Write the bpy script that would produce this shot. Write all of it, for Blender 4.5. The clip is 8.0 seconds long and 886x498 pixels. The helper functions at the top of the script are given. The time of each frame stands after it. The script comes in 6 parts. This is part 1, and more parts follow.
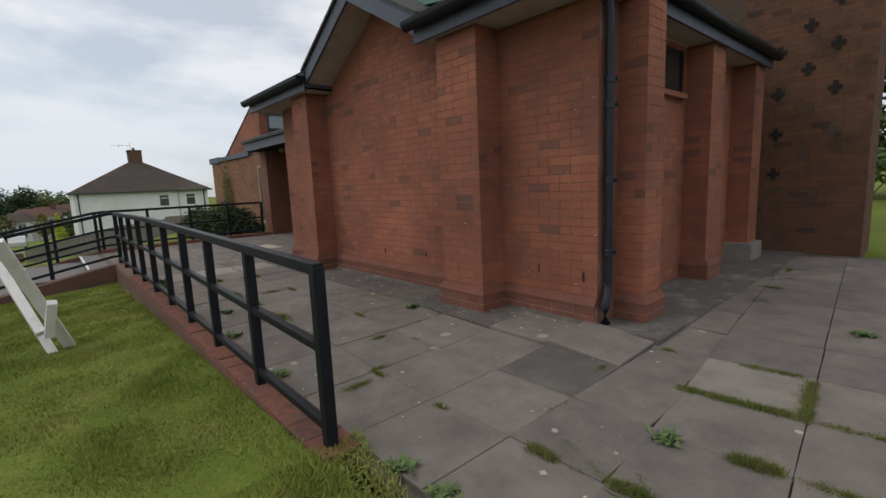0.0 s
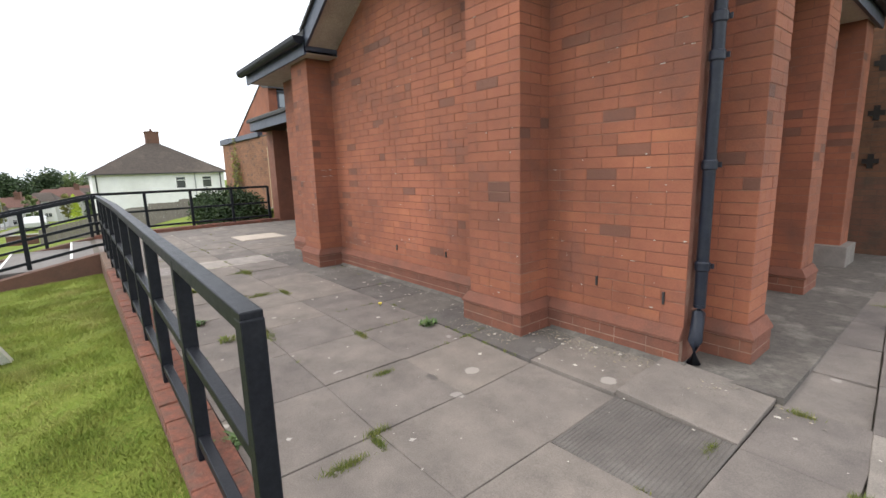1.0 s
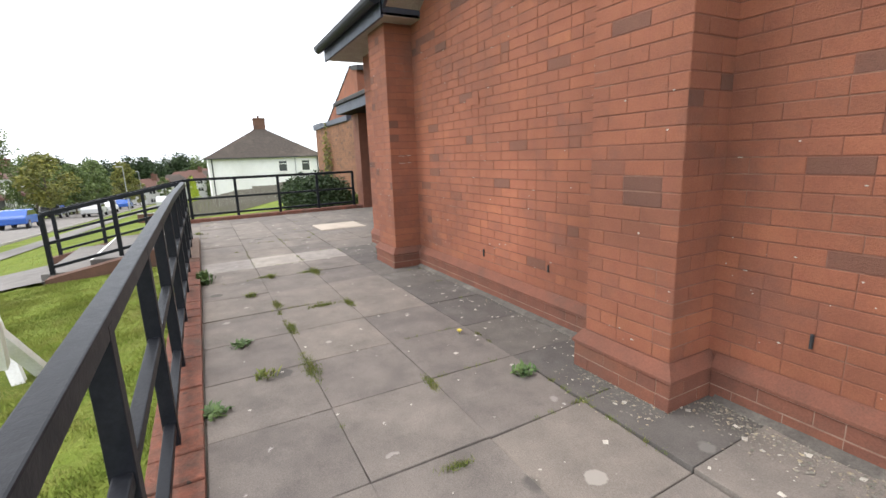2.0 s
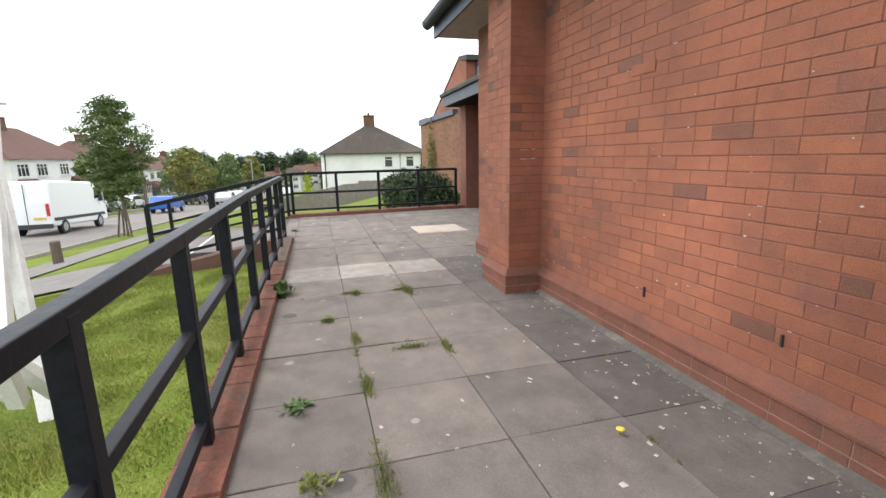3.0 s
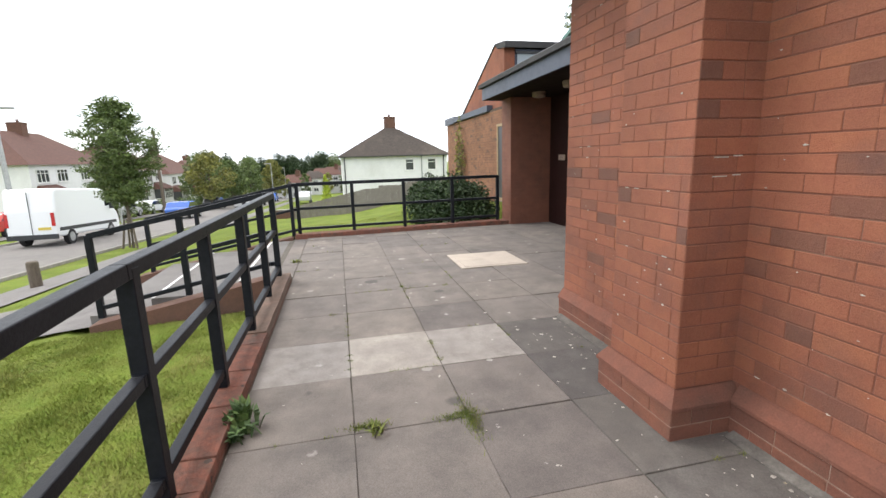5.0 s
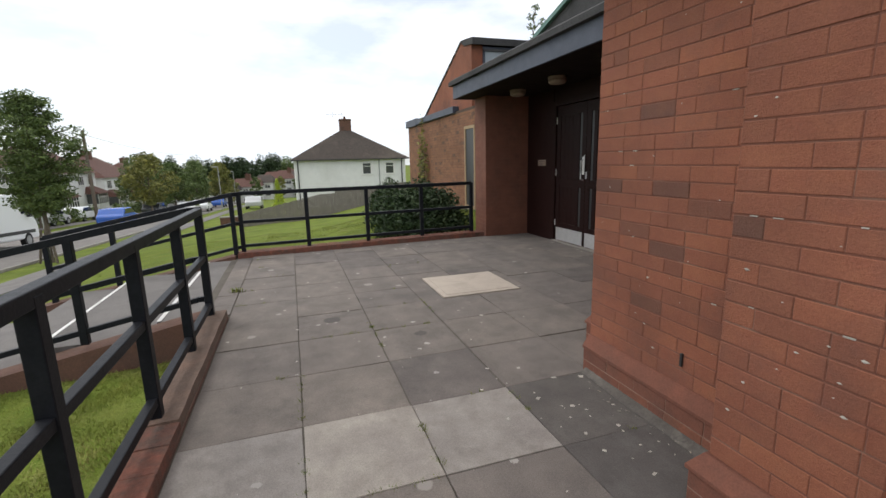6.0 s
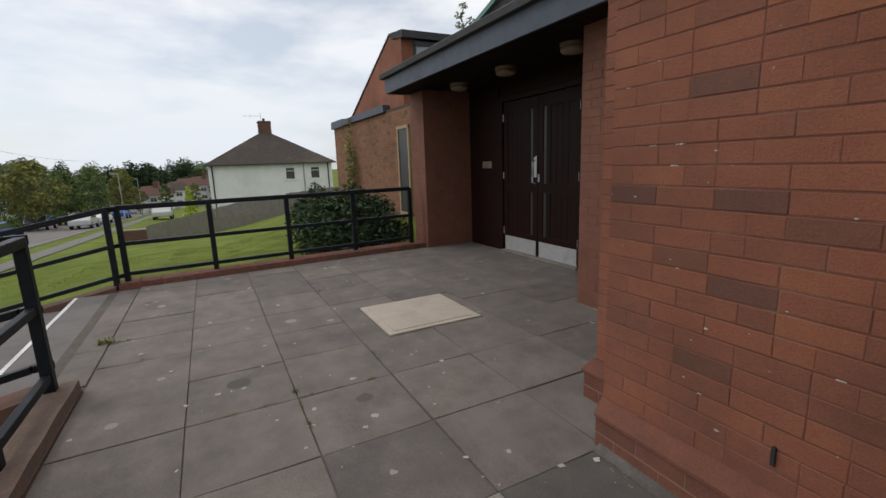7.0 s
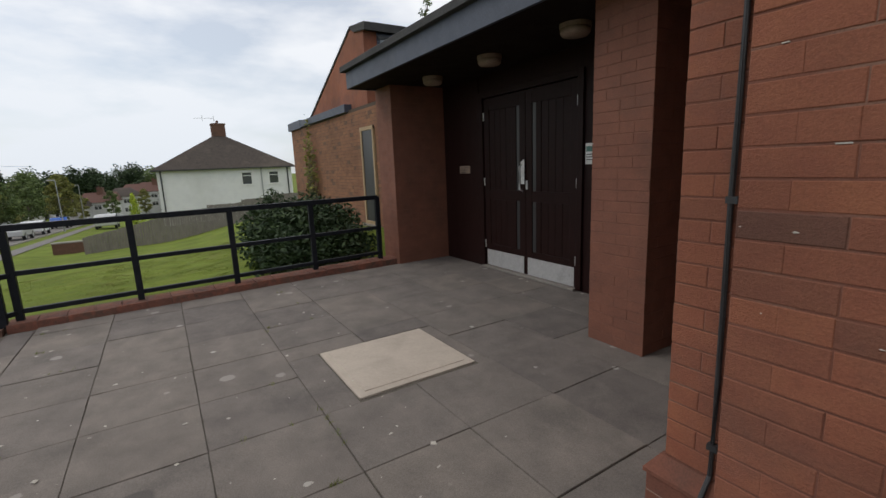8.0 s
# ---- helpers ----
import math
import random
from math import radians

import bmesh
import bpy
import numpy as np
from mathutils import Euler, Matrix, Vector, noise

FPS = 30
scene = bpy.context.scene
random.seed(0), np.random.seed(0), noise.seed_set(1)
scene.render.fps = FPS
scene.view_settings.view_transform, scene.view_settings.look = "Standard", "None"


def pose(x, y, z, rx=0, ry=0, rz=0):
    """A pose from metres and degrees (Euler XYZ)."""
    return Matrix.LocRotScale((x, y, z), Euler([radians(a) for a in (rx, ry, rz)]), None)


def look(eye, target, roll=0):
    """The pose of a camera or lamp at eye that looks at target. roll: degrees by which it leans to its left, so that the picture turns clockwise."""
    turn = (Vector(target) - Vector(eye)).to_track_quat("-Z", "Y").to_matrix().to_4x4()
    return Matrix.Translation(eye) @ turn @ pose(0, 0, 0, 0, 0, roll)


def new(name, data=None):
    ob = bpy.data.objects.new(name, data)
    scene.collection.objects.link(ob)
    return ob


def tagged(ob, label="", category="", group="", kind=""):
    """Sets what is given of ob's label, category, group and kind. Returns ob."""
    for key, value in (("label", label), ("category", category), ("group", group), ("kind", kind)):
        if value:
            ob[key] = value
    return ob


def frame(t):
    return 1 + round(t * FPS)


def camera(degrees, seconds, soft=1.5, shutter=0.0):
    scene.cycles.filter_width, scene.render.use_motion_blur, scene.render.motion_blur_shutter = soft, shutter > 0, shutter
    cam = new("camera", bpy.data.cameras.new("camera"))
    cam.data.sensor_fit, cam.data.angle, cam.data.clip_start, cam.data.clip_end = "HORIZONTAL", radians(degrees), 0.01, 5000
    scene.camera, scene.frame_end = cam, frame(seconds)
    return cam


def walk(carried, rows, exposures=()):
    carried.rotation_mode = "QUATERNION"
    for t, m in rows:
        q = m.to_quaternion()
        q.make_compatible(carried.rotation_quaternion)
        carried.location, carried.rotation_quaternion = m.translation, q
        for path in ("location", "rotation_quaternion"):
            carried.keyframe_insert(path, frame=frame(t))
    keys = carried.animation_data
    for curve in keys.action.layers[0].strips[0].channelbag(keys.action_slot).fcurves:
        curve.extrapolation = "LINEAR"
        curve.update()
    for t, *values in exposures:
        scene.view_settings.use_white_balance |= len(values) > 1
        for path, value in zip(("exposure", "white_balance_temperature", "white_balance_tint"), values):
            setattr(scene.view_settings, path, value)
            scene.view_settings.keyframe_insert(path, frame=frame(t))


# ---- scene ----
cam = camera(89.5, 8.0)
PATH = [
    (0, (3.477, 0.104, 1.254), (1.991, 1.411, 0.965), -2.5),
    (0.5, (3.071, 0.418, 1.243), (1.578, 1.712, 0.932), -1.7),
    (1, (2.66, 0.728, 1.24), (1.133, 1.972, 0.891), -1.8),
    (1.2, (2.483, 0.865, 1.25), (0.857, 1.968, 0.882), -2.2),
    (2.3, (1.486, 1.427, 1.268), (-0.306, 2.208, 0.848), -2.7),
    (2.5, (1.243, 1.512, 1.267), (-0.615, 2.126, 0.857), -3.0),
    (3, (0.676, 1.582, 1.238), (-1.213, 2.1, 0.833), -1.2),
    (3.5, (0.162, 1.641, 1.261), (-1.735, 2.137, 0.866), -1.3),
    (4, (-0.325, 1.702, 1.288), (-2.235, 2.142, 0.891), -1.9),
    (4.2, (-0.542, 1.716, 1.257), (-2.456, 2.14, 0.86), -1.5),
    (5.3, (-1.682, 1.765, 1.321), (-3.59, 2.215, 0.927), -1.9),
    (5.5, (-1.897, 1.77, 1.301), (-3.796, 2.263, 0.908), -1.7),
    (6, (-2.368, 1.794, 1.335), (-4.231, 2.411, 0.95), -1.4),
    (6.5, (-2.836, 1.899, 1.327), (-4.691, 2.544, 0.951), -2.6),
    (7, (-3.262, 2.001, 1.329), (-5.008, 2.9, 0.949), -2.0),
    (7.5, (-3.678, 2.12, 1.36), (-5.371, 3.118, 0.985), -2.2),
    (8, (-4.071, 2.294, 1.354), (-5.741, 3.33, 0.982), -2.3),
]

scene_exposures = [(0.0, -0.5), (0.3, -0.15), (0.6, 0.5), (0.9, 0.75), (1.2, 0.88), (2.5, 0.98), (3.5, 0.85), (5.3, 0.9), (5.7, 0.5), (6.1, -0.05), (6.5, -0.28),
                   (7.0, -0.38), (8.0, -0.38)]
walk(cam, [(t, look(eye, target, roll)) for t, eye, target, roll in PATH], scene_exposures)

# ---- world and sun ----
SUN_ELEV, SUN_ROT = radians(48), radians(215)
world = bpy.data.worlds.new("overcast_sky")
scene.world = world
world.use_nodes = True
wn, wl = world.node_tree.nodes, world.node_tree.links
wn.clear()
w_out = wn.new("ShaderNodeOutputWorld")
w_bg = wn.new("ShaderNodeBackground")
w_sky = wn.new("ShaderNodeTexSky")
w_sky.sky_type = "NISHITA"
w_sky.sun_disc = False
w_sky.sun_elevation, w_sky.sun_rotation = SUN_ELEV, SUN_ROT
w_co = wn.new("ShaderNodeTexCoord")
w_map = wn.new("ShaderNodeMapping")
w_map.inputs["Scale"].default_value = (1.0, 1.0, 3.2)
w_noise = wn.new("ShaderNodeTexNoise")
w_noise.inputs["Scale"].default_value = 2.6
w_noise.inputs["Detail"].default_value = 7
w_noise.inputs["Roughness"].default_value = 0.55
w_ramp = wn.new("ShaderNodeValToRGB")
w_ramp.color_ramp.elements[0].position, w_ramp.color_ramp.elements[0].color = 0.38, (0.5, 0.5, 0.5, 1)
w_ramp.color_ramp.elements[1].position, w_ramp.color_ramp.elements[1].color = 0.58, (0.97, 0.97, 0.97, 1)
w_mix = wn.new("ShaderNodeMixRGB")
w_sep = wn.new("ShaderNodeSeparateXYZ")
w_up = wn.new("ShaderNodeMapRange")
w_up.inputs[1].default_value, w_up.inputs[2].default_value = 0.0, 0.75
w_vault = wn.new("ShaderNodeMixRGB")
w_vault.inputs[1].default_value = (7.6, 8.1, 8.8, 1)
w_vault.inputs[2].default_value = (11.4, 11.1, 10.9, 1)
wl.new(w_co.outputs["Generated"], w_sep.inputs[0])
wl.new(w_sep.outputs[2], w_up.inputs[0])
wl.new(w_up.outputs[0], w_vault.inputs[0])
wl.new(w_vault.outputs[0], w_mix.inputs[2])
wl.new(w_co.outputs["Generated"], w_map.inputs["Vector"])
wl.new(w_map.outputs["Vector"], w_noise.inputs["Vector"])
wl.new(w_noise.outputs["Fac"], w_ramp.inputs["Fac"])
wl.new(w_ramp.outputs["Color"], w_mix.inputs[0])
wl.new(w_sky.outputs["Color"], w_mix.inputs[1])
wl.new(w_mix.outputs["Color"], w_bg.inputs["Color"])
w_bg.inputs["Strength"].default_value = 0.135
wl.new(w_bg.outputs["Background"], w_out.inputs["Surface"])

sun_data = bpy.data.lights.new("sun", "SUN")
sun_data.energy, sun_data.angle, sun_data.color = 0.75, radians(14), (1.0, 0.96, 0.9)
sun = new("sun", sun_data)
sun.matrix_world = look((-20, -30, 40), (0, 0, 0))


# ---- materials ----
def material(name, base, second=None, scale=8.0, rough=0.8, metal=0.0, bump=0.2, grain=60.0, spread=0.5, third=None,
             stain=1.6, per="", coords="Object", stretch=(1, 1, 1), spec=0.5, dusty=0.5, spots=None, blotch=0.0):
    """A painted, mineral or wooden surface: two colours mixed by a noise, stains of a third at a larger scale, fine bump.
    per: 'object' or 'island' adds a change of tone from piece to piece.
    spots: (number to a metre, share, colour) of round lichen spots; blotch: strength of broad weathered patches."""
    m = bpy.data.materials.new(name)
    m.use_nodes = True
    n, l = m.node_tree.nodes, m.node_tree.links
    b = n["Principled BSDF"]
    second = second or tuple(c * 0.75 for c in base)
    third = third or tuple(c * 0.6 for c in base)
    co = n.new("ShaderNodeTexCoord")
    mp = n.new("ShaderNodeMapping")
    mp.inputs["Scale"].default_value = stretch
    if per == "object":
        # pieces share a mesh, so the grain is taken from the place in the world
        geo = n.new("ShaderNodeNewGeometry")
        l.new(geo.outputs["Position"], mp.inputs["Vector"])
    elif coords == "World":
        geo = n.new("ShaderNodeNewGeometry")
        l.new(geo.outputs["Position"], mp.inputs["Vector"])
    else:
        l.new(co.outputs[coords], mp.inputs["Vector"])

    def noise_node(s, d, r=0.6):
        t = n.new("ShaderNodeTexNoise")
        t.inputs["Scale"].default_value, t.inputs["Detail"].default_value, t.inputs["Roughness"].default_value = s, d, r
        l.new(mp.outputs["Vector"], t.inputs["Vector"])
        return t

    def mix(fac, a, c):
        x = n.new("ShaderNodeMixRGB")
        if isinstance(fac, float):
            x.inputs[0].default_value = fac
        else:
            l.new(fac, x.inputs[0])
        for s, v in ((1, a), (2, c)):
            if isinstance(v, tuple):
                x.inputs[s].default_value = (*v, 1)
            else:
                l.new(v, x.inputs[s])
        return x.outputs[0]

    def ramp(src, lo, hi):
        r = n.new("ShaderNodeMapRange")
        r.inputs[1].default_value, r.inputs[2].default_value = lo, hi
        l.new(src, r.inputs[0])
        return r.outputs[0]

    mid = noise_node(scale, 6)
    big = noise_node(stain, 5, 0.65)
    fine = noise_node(grain, 4, 0.7)
    col = mix(ramp(mid.outputs["Fac"], 0.5 - spread * 0.4, 0.5 + spread * 0.4), base, second)
    col = mix(ramp(big.outputs["Fac"], 0.52, 0.78), col, third)
    dust = n.new("ShaderNodeMixRGB")
    dust.blend_type = "OVERLAY"
    dust.inputs[0].default_value = dusty
    l.new(col, dust.inputs[1])
    l.new(fine.outputs["Fac"], dust.inputs[2])
    col = dust.outputs[0]
    if blotch:
        broad = noise_node(0.75, 3, 0.6)
        wear = n.new("ShaderNodeMixRGB")
        wear.blend_type = "OVERLAY"
        wear.inputs[0].default_value = blotch
        l.new(col, wear.inputs[1])
        l.new(ramp(broad.outputs["Fac"], 0.25, 0.75), wear.inputs[2])
        col = wear.outputs[0]
    for number, share, tint in spots or ():
        cell = n.new("ShaderNodeTexVoronoi")
        cell.inputs["Scale"].default_value = number
        warp = n.new("ShaderNodeMixRGB")
        warp.inputs[0].default_value = 0.03
        l.new(mp.outputs["Vector"], warp.inputs[1])
        l.new(noise_node(number * 4, 2).outputs["Color"], warp.inputs[2])
        l.new(warp.outputs[0], cell.inputs["Vector"])
        pick = n.new("ShaderNodeSeparateColor")
        l.new(cell.outputs["Color"], pick.inputs[0])
        size = n.new("ShaderNodeMapRange")
        size.inputs[1].default_value, size.inputs[2].default_value = 1.0 - share, 1.0
        size.inputs[3].default_value, size.inputs[4].default_value = 0.0, 0.3
        l.new(pick.outputs[0], size.inputs[0])
        inside = n.new("ShaderNodeMath")
        inside.operation = "SUBTRACT"
        l.new(size.outputs[0], inside.inputs[0])
        l.new(cell.outputs["Distance"], inside.inputs[1])
        col = mix(ramp(inside.outputs[0], 0.0, 0.05), col, tint)
    if per:
        if per == "object":
            info = n.new("ShaderNodeObjectInfo")
            rnd = info.outputs["Random"]
        else:
            info = n.new("ShaderNodeNewGeometry")
            rnd = info.outputs["Random Per Island"]
        tone = n.new("ShaderNodeValToRGB")
        tone.color_ramp.interpolation = "LINEAR"
        stops = PIECE_TONES.get(name.split("_")[0], PIECE_TONES["plain"])
        for i, (p, c) in enumerate(stops):
            e = tone.color_ramp.elements[i] if i < 2 else tone.color_ramp.elements.new(p)
            e.position, e.color = p, (*c, 1)
        l.new(rnd, tone.inputs[0])
        mul = n.new("ShaderNodeMixRGB")
        mul.blend_type = "MULTIPLY"
        mul.inputs[0].default_value = 1.0
        l.new(col, mul.inputs[1])
        l.new(tone.outputs[0], mul.inputs[2])
        col = mul.outputs[0]
    l.new(col, b.inputs["Base Color"])
    rr = n.new("ShaderNodeMapRange")
    rr.inputs[3].default_value, rr.inputs[4].default_value = max(0.03, rough - 0.12), min(1, rough + 0.1)
    l.new(mid.outputs["Fac"], rr.inputs[0])
    l.new(rr.outputs[0], b.inputs["Roughness"])
    b.inputs["Metallic"].default_value = metal
    b.inputs["Specular IOR Level"].default_value = spec
    if bump:
        bp = n.new("ShaderNodeBump")
        bp.inputs["Strength"].default_value, bp.inputs["Distance"].default_value = bump, 0.01
        l.new(fine.outputs["Fac"], bp.inputs["Height"])
        l.new(bp.outputs[0], b.inputs["Normal"])
    return m


PIECE_TONES = {
    "brick": [(0.0, (0.56, 0.7, 0.84)), (1.0, (1.15, 1.16, 1.06)), (0.045, (0.66, 0.77, 0.87)), (0.07, (0.86, 0.89, 0.91)),
              (0.2, (0.93, 0.94, 0.95)), (0.55, (0.99, 0.98, 0.97)), (0.88, (1.05, 1.04, 1.0))],
    "slab": [(0.0, (0.84, 0.83, 0.84)), (1.0, (1.12, 1.1, 1.06)), (0.5, (1.0, 0.99, 0.98))],
    "leaf": [(0.0, (0.65, 0.7, 0.65)), (1.0, (1.5, 1.4, 1.1)), (0.6, (1.0, 1.0, 1.0))],
    "pillar": [(0.0, (0.96, 0.96, 0.97)), (1.0, (1.03, 1.03, 1.02))],
    "plain": [(0.0, (0.8, 0.8, 0.8)), (1.0, (1.15, 1.15, 1.15))],
}


def glass_material(name, tint=(0.02, 0.025, 0.03), rough=0.06):
    m = bpy.data.materials.new(name)
    m.use_nodes = True
    b = m.node_tree.nodes["Principled BSDF"]
    b.inputs["Base Color"].default_value = (*tint, 1)
    b.inputs["Roughness"].default_value = rough
    b.inputs["Specular IOR Level"].default_value = 0.9
    return m


BRICK = (0.243, 0.083, 0.048)
M = {}
M["brick"] = material("brick_object", BRICK, (0.272, 0.103, 0.058), 14, 0.88, bump=0.5, grain=150, per="object", third=(0.165, 0.074, 0.054), stain=2.2, dusty=0.35, blotch=0.4)
M["brick_rest"] = material("brick_island", BRICK, (0.272, 0.103, 0.058), 14, 0.88, bump=0.5, grain=150, per="island", coords="World", third=(0.165, 0.074, 0.054), stain=2.2, dusty=0.35, blotch=0.4)
M["mortar"] = material("mortar", (0.19, 0.074, 0.048), (0.155, 0.065, 0.045), 7, 0.95, bump=0.4, grain=200, coords="World", third=(0.27, 0.18, 0.135), stain=2.6)
M["mortar_pale"] = material("mortar_lime", (0.3, 0.2, 0.15), (0.2, 0.12, 0.085), 11, 0.95, bump=0.4, grain=200, coords="World", third=(0.4, 0.31, 0.25), stain=2.6)
M["brown_brick"] = material("brick_brown", (0.1, 0.056, 0.036), (0.155, 0.076, 0.045), 4, 0.92, bump=0.4, grain=110, per="island", coords="World", third=(0.04, 0.036, 0.025), stain=2.4)
M["tower_red"] = material("brick_tower", (0.15, 0.062, 0.036), (0.085, 0.05, 0.034), 5, 0.92, bump=0.4, grain=110, per="island", coords="World", third=(0.06, 0.05, 0.035), stain=2.6)
M["brown_mortar"] = material("mortar_brown", (0.09, 0.062, 0.045), None, 15, 0.95, coords="World", bump=0.4)
M["orange_brick"] = material("brick_orange", (0.27, 0.125, 0.068), (0.19, 0.09, 0.053), 6, 0.9, bump=0.4, grain=110, per="island", coords="World", stain=0.8)
LICHEN = ((6, 0.1, (0.29, 0.27, 0.25)), (3.5, 0.1, (0.1, 0.092, 0.085)), (13, 0.05, (0.4, 0.38, 0.35)))
M["slab"] = material("slab_grey", (0.208, 0.184, 0.165), (0.138, 0.123, 0.113), 4, 0.92, bump=0.45, grain=160, per="object", third=(0.115, 0.104, 0.096), stain=2.6, spots=LICHEN, dusty=0.6)
M["slab_pale"] = material("slab_pale", (0.36, 0.335, 0.305), (0.235, 0.215, 0.197), 6, 0.9, bump=0.3, grain=160, per="object", third=(0.22, 0.2, 0.19), stain=2.0, spots=LICHEN[1:])
M["slab_worn"] = material("slab_worn", (0.25, 0.228, 0.205), (0.175, 0.158, 0.143), 4, 0.92, bump=0.45, grain=160, per="object", third=(0.14, 0.128, 0.118), stain=2.6, spots=LICHEN, dusty=0.6)
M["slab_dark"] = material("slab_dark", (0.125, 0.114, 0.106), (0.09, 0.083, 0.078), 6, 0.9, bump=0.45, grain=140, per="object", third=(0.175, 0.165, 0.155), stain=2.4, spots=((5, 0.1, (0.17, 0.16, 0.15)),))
M["joint"] = material("joint_soil", (0.085, 0.073, 0.058), (0.125, 0.11, 0.09), 6, 0.98, coords="World", bump=0.5)
M["concrete"] = material("concrete", (0.27, 0.245, 0.22), (0.2, 0.18, 0.165), 7, 0.93, coords="World", bump=0.5, grain=120)
M["cover"] = material("cover_cream", (0.5, 0.435, 0.365), (0.43, 0.37, 0.31), 5, 0.85, bump=0.12, third=(0.36, 0.31, 0.26), stain=3.5, dusty=0.15)
M["paint_black"] = material("paint_black", (0.009, 0.01, 0.014), (0.014, 0.016, 0.02), 25, 0.45, bump=0.12, grain=70, spec=0.16, third=(0.02, 0.021, 0.025), stain=4)
M["fascia"] = material("fascia_grey", (0.052, 0.063, 0.092), (0.042, 0.052, 0.076), 9, 0.5, coords="World", bump=0.1)
M["felt"] = material("roof_felt", (0.035, 0.035, 0.038), (0.06, 0.06, 0.06), 8, 0.9, coords="World", bump=0.5)
M["soffit"] = material("soffit_board", (0.4, 0.36, 0.31), (0.34, 0.3, 0.26), 5, 0.8, coords="World", bump=0.1)
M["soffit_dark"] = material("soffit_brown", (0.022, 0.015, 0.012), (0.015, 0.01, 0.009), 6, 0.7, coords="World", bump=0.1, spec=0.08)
M["render_brown"] = material("smooth_brown_wall", (0.2, 0.08, 0.05), (0.16, 0.066, 0.043), 6, 0.75, coords="World", bump=0.2, third=(0.1, 0.05, 0.035))
M["pillar_brick"] = material("pillar_brick", (0.2, 0.078, 0.047), (0.16, 0.064, 0.041), 6, 0.8, per="object", bump=0.3, grain=120, third=(0.105, 0.05, 0.035), stain=1.8)
M["door"] = material("door_wood", (0.021, 0.008, 0.007), (0.013, 0.005, 0.0045), 5, 0.45, bump=0.15, stretch=(14, 14, 1), grain=30, spec=0.14)
M["alu"] = material("aluminium", (0.62, 0.62, 0.62), (0.55, 0.55, 0.55), 12, 0.4, metal=0.55, bump=0.05)
M["white"] = material("white_paint", (0.78, 0.78, 0.76), (0.68, 0.68, 0.66), 6, 0.6, bump=0.15, third=(0.5, 0.5, 0.47), stain=2.5)
M["white_wall"] = material("white_render", (0.76, 0.76, 0.75), (0.7, 0.7, 0.7), 2, 0.9, coords="World", bump=0.3, third=(0.62, 0.62, 0.6), stain=0.3)
M["tile_brown"] = material("roof_tile_brown", (0.066, 0.052, 0.043), (0.048, 0.039, 0.033), 4, 0.95, coords="World", bump=0.6, grain=9, third=(0.11, 0.09, 0.07), stain=0.4)
M["tile_red"] = material("roof_tile_red", (0.125, 0.06, 0.046), (0.095, 0.05, 0.04), 4, 0.95, coords="World", bump=0.6, grain=9, third=(0.12, 0.06, 0.045), stain=0.3)
M["grass"] = material("grass_ground", (0.11, 0.165, 0.024), (0.155, 0.185, 0.036), 7, 0.98, coords="World", bump=0.9, grain=55, third=(0.165, 0.17, 0.05), stain=1.4, spec=0.1, blotch=0.3)
M["blade"] = material("blade_grass", (0.16, 0.22, 0.036), (0.235, 0.252, 0.06), 5, 0.8, per="island", coords="World", bump=0, third=(0.31, 0.28, 0.11), stain=1.2, spec=0.2, blotch=0.3)
M["asphalt"] = material("asphalt", (0.2, 0.185, 0.17), (0.165, 0.155, 0.145), 3, 0.95, coords="World", bump=0.4, grain=90, third=(0.13, 0.12, 0.115), stain=0.4)
M["path"] = material("tarmac_path", (0.185, 0.175, 0.165), (0.15, 0.14, 0.135), 3, 0.95, coords="World", bump=0.5, grain=90)
M["kerbstone"] = material("kerbstone", (0.33, 0.31, 0.28), None, 4, 0.9, coords="World", bump=0.3)
M["bark"] = material("bark", (0.16, 0.13, 0.1), (0.1, 0.08, 0.06), 10, 0.95, bump=0.8, stretch=(3, 3, 1))
M["leaf"] = material("leaf_green", (0.1, 0.145, 0.048), (0.12, 0.165, 0.055), 3, 0.6, per="island", coords="World", bump=0, stain=0.8, spec=0.3)
M["leaf_dark"] = material("leaf_dark", (0.026, 0.05, 0.02), (0.04, 0.065, 0.026), 3, 0.65, per="island", coords="World", bump=0, stain=0.8, spec=0.25)
M["leaf_yellow"] = material("leaf_yellow", (0.22, 0.21, 0.05), (0.15, 0.17, 0.045), 1, 0.7, per="island", coords="World", bump=0, stain=0.5)
M["leaf_lime"] = material("leaf_lime", (0.42, 0.5, 0.04), (0.33, 0.42, 0.04), 2, 0.7, per="island", coords="World", bump=0)
M["leaf_weed"] = material("leaf_weed", (0.06, 0.12, 0.035), (0.1, 0.15, 0.05), 6, 0.7, per="island", coords="World", bump=0)
M["moss"] = material("leaf_moss", (0.12, 0.165, 0.03), (0.17, 0.17, 0.055), 6, 0.9, per="island", coords="World", bump=0)
M["debris"] = material("plain_debris", (0.55, 0.52, 0.46), (0.4, 0.37, 0.32), 30, 0.9, per="island", coords="World", bump=0)
M["crumbs"] = material("leaf_crumbs", (0.17, 0.15, 0.13), (0.29, 0.265, 0.23), 40, 0.95, per="island", coords="World", bump=0)
M["fence"] = material("fence_wood", (0.24, 0.215, 0.19), (0.18, 0.16, 0.145), 3, 0.95, per="island", coords="World", bump=0.4, stretch=(3, 3, 1))
M["plinth"] = material("brick_plinth", (0.2, 0.074, 0.046), (0.15, 0.062, 0.042), 9, 0.92, bump=0.4, grain=120, per="island", coords="World", third=(0.11, 0.06, 0.045), stain=2.0)
